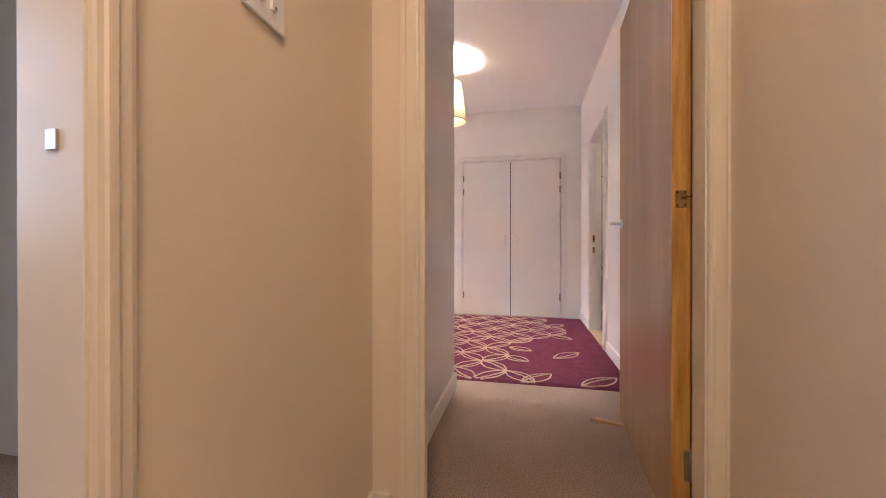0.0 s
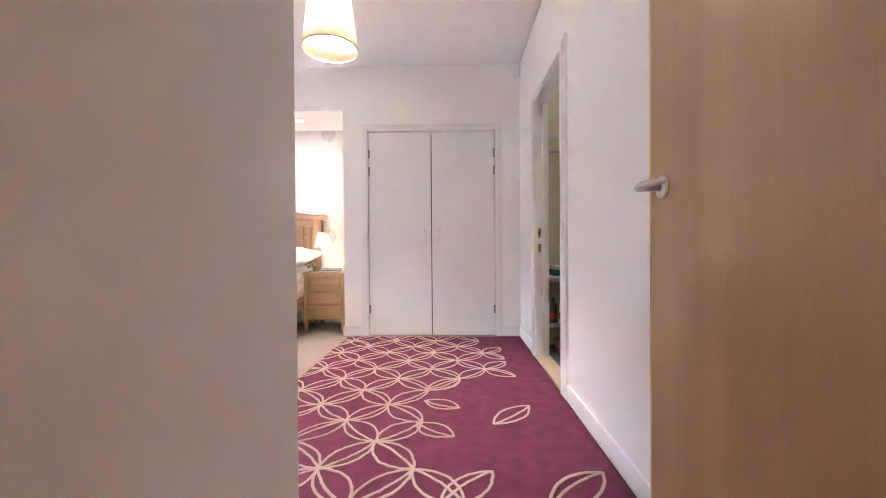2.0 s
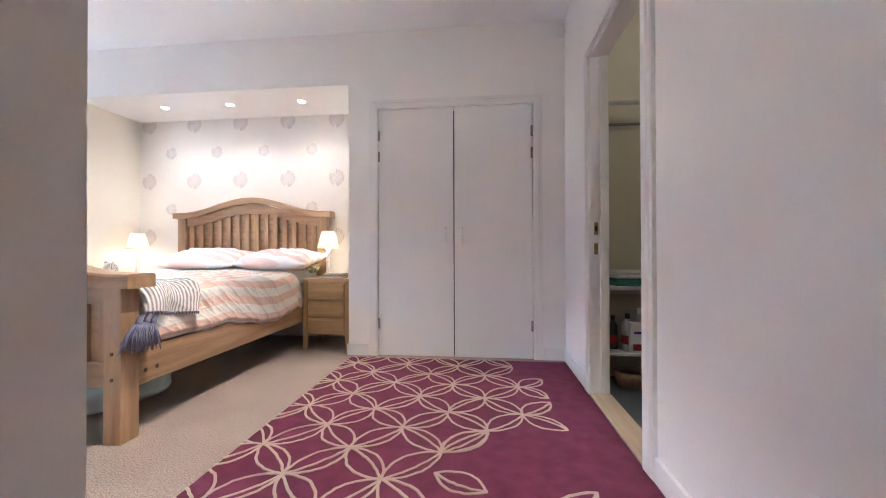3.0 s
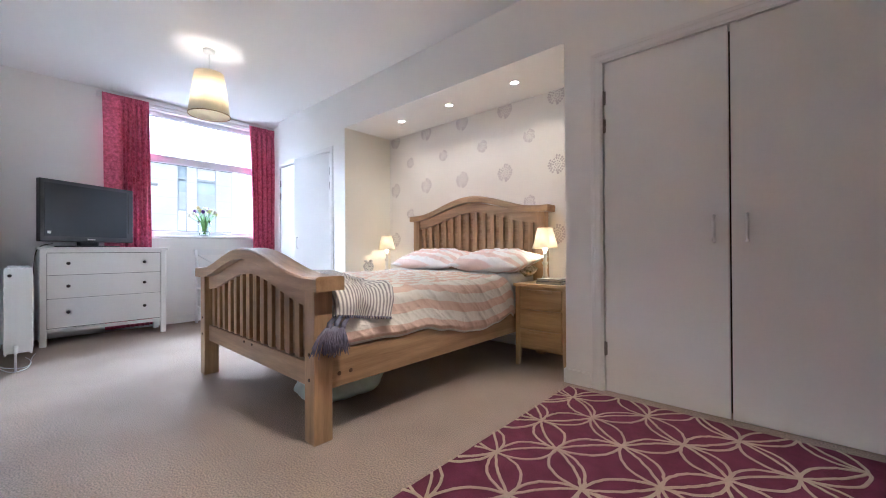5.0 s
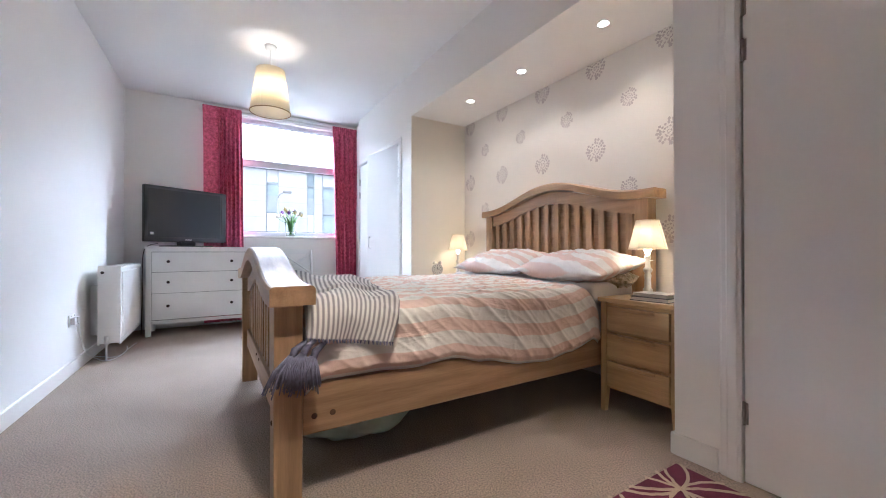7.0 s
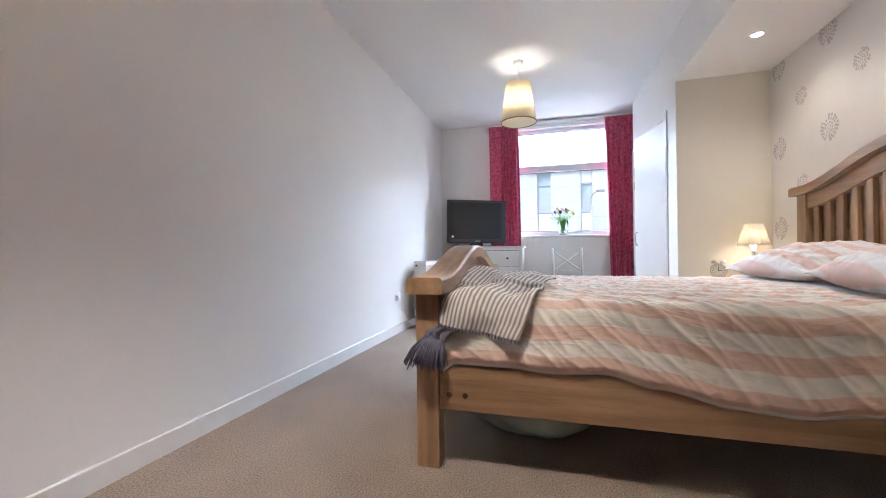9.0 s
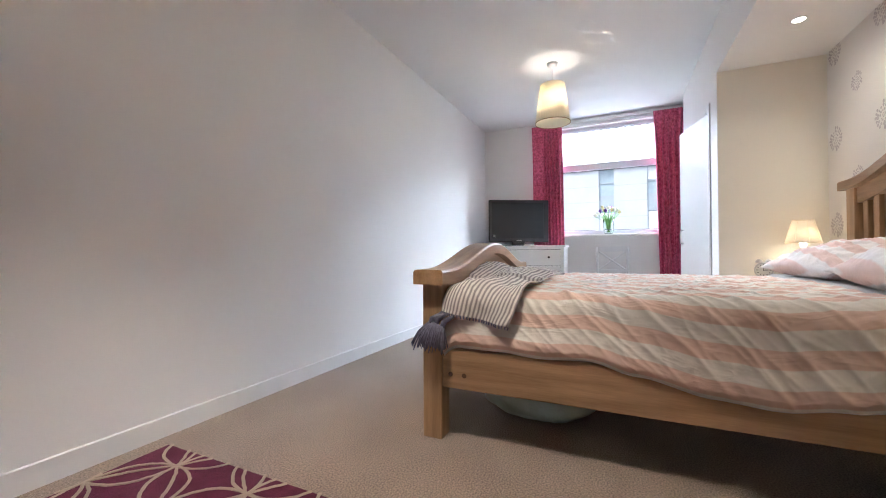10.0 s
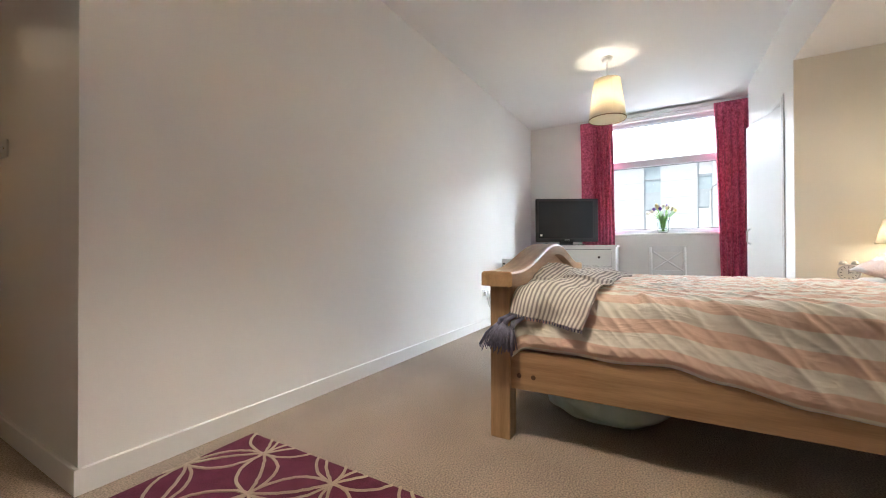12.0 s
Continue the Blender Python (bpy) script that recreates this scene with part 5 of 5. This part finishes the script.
def switch_plate(name, m, gangs, label):
    t = thing(name, label, "switch")
    t.matrix_basis = m
    part("plate", box(-0.043 * gangs / 1.4, 0.043 * gangs / 1.4, 0, 0.009, -0.043, 0.043, 0.003, 2), M_PLASTIC, t)
    for k in range(gangs):
        x = (k - (gangs - 1) / 2) * 0.035
        part("rocker", box(x - 0.006, x + 0.006, 0.008, 0.014, -0.013, 0.013, 0.002), M_PLASTIC, t)
    for s in (-1, 1):
        part("screw", lathe([(0.0035, 0), (0.0035, 0.0015)], 8), M_BRASS, t).matrix_basis = pose(s * 0.03, 0.009, 0, -90, 0, 0)


switch_plate("light_switch", pose(-0.468, 1.225, 1.39, 0, 0, -90), 2, "white double light switch beside the bedroom door")
switch_plate("light_switch", pose(CW, 0.319, 1.426, 0, 0, -90), 2, "cream light switch on the corridor wall")

wedge = thing("door_wedge", "pale wooden wedge on the carpet under the open door", "door wedge", 0.51, 1.79, 0.0, 174)
part("wedge_body", prism([(0, 0), (0.15, 0), (0.15, 0.020), (0.02, 0.005)], "y", -0.016, 0.016), M_WEDGE, wedge)
part("rope_knot", lathe([(0.004, 0), (0.014, 0.006), (0.014, 0.016), (0.004, 0.022)], 12, (0.165, 0, 0)), M_WEDGE, wedge, smooth=True)

# corridor ceiling fitting, unseen, added to go with the corridor lamp
cf = thing("unseen_ceiling_light", "round white ceiling light added out of view in the corridor", "ceiling light", 0, -0.85, 0)
part("base", lathe([(0.22, CEIL - 0.02), (0.22, CEIL - 0.0005)], 32), M_PLASTIC, cf)


# ---- the small side room seen through the east doorway ----
rail = thing("hanging_rail", "bright steel hanging rail across the side room", "rail", 0, 4.40, 1.90)
part("bar", tube([(E + 0.105, 0, 0), (2.095, 0, 0)], 0.016, 12), M_CHROME, rail, smooth=True)
part("bar", tube([(E + 0.105, 0.09, -0.12), (2.095, 0.09, -0.12)], 0.010, 10), M_POLE, rail, smooth=True)
sh1 = thing("shelf", "white wall shelf with folded towels on it", "shelf", 0, 0, 0.64, group="side room shelves")
part("board", box(E + 0.103, 2.098, 4.22, 4.518, 0, 0.025, 0.003), M_TRIM, sh1)
part("batten", box(E + 0.103, 2.098, 4.49, 4.518, -0.05, -0.001), M_TRIM, sh1)
sh2 = thing("shelf", "low white shelf holding bottles", "shelf", 0, 0, 0.22, group="side room shelves")
part("board", box(E + 0.103, 2.098, 4.24, 4.518, 0, 0.020, 0.003), M_TRIM, sh2)
for k, (m, lbl) in enumerate(((M_TOWEL1, "folded dark green towel on the shelf"), (M_TOWEL2, "folded white towel lying on a green one"))):
    bm = bmesh.new()
    for q in range(2):
        add_box(bm, 0.88, 1.30, 4.235, 4.49, 0.6655 + k * 0.05 + q * 0.023, 0.6875 + k * 0.05 + q * 0.023, 0.009, 2)
    single("towel", bm, m, lbl, "towel", smooth=True, group="folded towels")


def bottle(x, y, z, r, h, m, cap, label):
    t = thing("bottle", label, "bottle", x, y, z, group="bottles on the low shelf")
    part("bottle_body", lathe([(r, 0), (r * 1.02, 0.01), (r, h * 0.7), (r * 0.45, h * 0.82), (r * 0.4, h * 0.86)], 18), m, t, smooth=True)
    part("cap", lathe([(r * 0.45, h * 0.86), (r * 0.45, h)], 14), cap, t)
    part("label_band", lathe([(r * 1.03, h * 0.18), (r * 1.03, h * 0.42)], 18), M_RED, t)


bottle(0.98, 4.32, 0.241, 0.035, 0.24, M_PLASTIC, M_KNOB, "white bottle with a dark cap")
bottle(1.07, 4.36, 0.241, 0.032, 0.27, M_TOWEL2, M_PLASTIC, "pale bottle with a white cap")
bottle(1.16, 4.31, 0.241, 0.036, 0.20, M_PLASTIC, M_RED, "white bottle with a red cap")
bottle(0.90, 4.36, 0.241, 0.030, 0.22, M_BOOK1, M_KNOB, "dark bottle on the low shelf")
carton = thing("carton", "white carton with a dark red band", "carton", 1.03, 4.275, 0.241)
part("carton_body", box(-0.055, 0.055, -0.025, 0.025, 0, 0.19, 0.002), M_PLASTIC, carton)
part("band", box(-0.040, 0.040, -0.0275, -0.0252, 0.015, 0.055), M_RED, carton)
part("print_bar", box(-0.035, 0.035, -0.0275, -0.0252, 0.12, 0.135), M_PETP, carton)
basket = thing("basket", "small round woven basket on the floor", "basket", 1.00, 4.33, 0.004)
part("weave", lathe([(0.075, 0.0), (0.092, 0.05), (0.098, 0.10), (0.088, 0.10), (0.082, 0.05), (0.06, 0.012)], 28), M_BASKET, basket, smooth=True)
part("filling", lathe([(0.083, 0.07), (0.05, 0.095), (0.002, 0.10)], 20), M_DARKOAK, basket, smooth=True)


# ---- rug ----
def rug():
    x0, x1, y0, y1 = -1.07, 0.690, 2.285, 4.800
    r = thing("rug", "plum wool rug with a cream interlaced leaf pattern", "rug")
    nx, ny = 60, 84

    def shape(u, v):
        e = min(u, 1 - u, v * 1.4, (1 - v) * 1.4)
        z = 0.016 * min(1, e / 0.008) ** 0.5 + 0.0012 * noise.noise(Vector((u * 9, v * 12, 0)))
        wx = 0.003 * noise.noise(Vector((v * 6, 1, 0))) if u in (0, 1) else 0
        return (x0 + (x1 - x0) * u + wx, y0 + (y1 - y0) * v, max(0.001, z))

    part("rug_body", grid(shape, nx * 2, ny * 2), M_RUG, r, smooth=True)
    rnd = random.Random(2)
    gx, gy = 0.2, 0.211
    ox, oy = -0.35, 3.565

    shift = {(i, j): (rnd.uniform(-0.012, 0.012), rnd.uniform(-0.012, 0.012)) for i in range(-8, 9) for j in range(-10, 11)}

    def node(i, j):
        return Vector((ox + gx * i + shift[i, j][0], oy + gy * j + shift[i, j][1]))
    lim = {-6: 0.06, -5: -0.13, -4: -0.33, -3: -0.13, -2: -0.33, -1: -0.13, 0: 0.06, 1: 0.27, 2: 0.06, 3: 0.27, 4: 0.06, 5: 0.27, 6: 0.3}
    leaves = []
    for i in range(-4, 5):
        for j in range(-7, 7):
            if (i + j) % 2:
                continue
            a = node(i, j)
            for di in (-1, 1):
                c = node(i + di, j + 1)
                ok = all(p.x <= lim.get(jj, 0.06) + 0.02 for p, jj in ((a, j), (c, j + 1)))
                if ok:
                    leaves.append((a, c))
    for a, c in (((-0.03, 2.30), (0.175, 2.50)), ((0.36, 2.30), (0.615, 2.50)), ((-0.17, 2.915), (0.02, 2.78)), ((-0.15, 3.20), (0.05, 3.10)), ((0.06, 3.565), (-0.15, 3.354)),
                 ((0.25, 3.776), (0.45, 3.62)), ((0.25, 3.776), (0.42, 3.96)), ((0.27, 4.198), (0.43, 4.36)), ((0.27, 4.198), (0.42, 4.02)), ((0.225, 2.91), (0.445, 3.135))):
        leaves.append((Vector(a), Vector(c)))
    inside = lambda p: x0 + 0.006 < p.x < x1 - 0.006 and y0 + 0.006 < p.y < y1 - 0.006
    for a, c in leaves:
        d = c - a
        n = Vector((-d.y, d.x)).normalized()
        bm = bmesh.new()
        got = False
        side = rnd.choice((-1, 1))
        for wd in (0.068, 0.020 * side, -0.068):
            wd *= rnd.uniform(0.82, 1.12)
            lift = rnd.uniform(0.0, 0.002)
            pts = []
            for k in range(15):
                q = k / 14
                bow = math.sin(math.pi * q) ** 0.8
                p = a + d * q + n * wd * bow
                p += Vector((rnd.uniform(-1, 1), rnd.uniform(-1, 1))) * 0.0024
                pts.append(p)
            for p, q in zip(pts, pts[1:]):
                if not (inside(p) and inside(q)):
                    continue
                t = (q - p).normalized()
                s = Vector((-t.y, t.x)) * 0.0054
                p2, q2 = p - t * 0.003, q + t * 0.003
                zt, zb = 0.0180 + lift, 0.012
                lo = [bm.verts.new((e.x, e.y, zb)) for e in (p2 - s * 1.25, q2 - s * 1.25, q2 + s * 1.25, p2 + s * 1.25)]
                hi = [bm.verts.new((e.x, e.y, zt)) for e in (p2 - s, q2 - s, q2 + s, p2 + s)]
                bm.faces.new(hi)
                for k in range(4):
                    bm.faces.new((lo[k], lo[(k + 1) % 4], hi[(k + 1) % 4], hi[k]))
                got = True
        if got:
            part("leaf_outline", bm, M_RUGLINE, r)
        else:
            bm.free()


rug()


# ---- wallpaper flowers ----
def flower_head(seed, size):
    rnd = random.Random(seed)
    bm = bmesh.new()
    rings = ((0.16, 5), (0.42, 10), (0.70, 15), (0.95, 19))
    for rr, n in rings:
        for k in range(n):
            a = 2 * math.pi * (k + rnd.uniform(-0.2, 0.2)) / n + rr * 3
            if rr > 0.6 and rnd.random() < 0.13:
                continue
            r0, r1 = rr * 0.80 - 0.06, rr + rnd.uniform(-0.05, 0.06)
            w = 0.085 + 0.04 * rr
            pts = [(r0, 0), (r0 * 0.5 + r1 * 0.5, -w * 0.8), (r1 * 0.92, -w), (r1 * 1.04, -w * 0.3), (r1 * 1.04, w * 0.3), (r1 * 0.92, w), (r0 * 0.5 + r1 * 0.5, w * 0.8)]
            vs = [bm.verts.new((size * (p * math.cos(a) - q * math.sin(a)), 0, size * (p * math.sin(a) + q * math.cos(a)))) for p, q in pts]
            bm.faces.new(vs)
    for k in range(3):
        vs = [bm.verts.new((size * x, 0, size * z)) for x, z in ((-0.02 + k * 0.02, -0.4), (0.02 + k * 0.02, -0.4), (0.05 * k + 0.02, -1.02), (0.05 * k - 0.02, -1.02))]
        bm.faces.new(vs)
    me = mesh_of("flower_print", bm, M_PRINT)
    return me


heads = [flower_head(k, s) for k, s in ((1, 0.088), (2, 0.066))]
row = 0
z = 2.30
while z > 0.5:
    off = 0.0 if row % 2 == 0 else -0.272
    for k in range(6):
        x = -1.50 + off - 0.543 * k
        size = 0.088 if row % 2 == 0 else 0.066
        if -3.78 + size < x < -1.118 - size * 0.9:
            ob = new("flower_print", heads[row % 2])
            ob.parent = alcove_back
            ob.location = (x, 5.5838, z)
    row += 1
    z -= 0.311
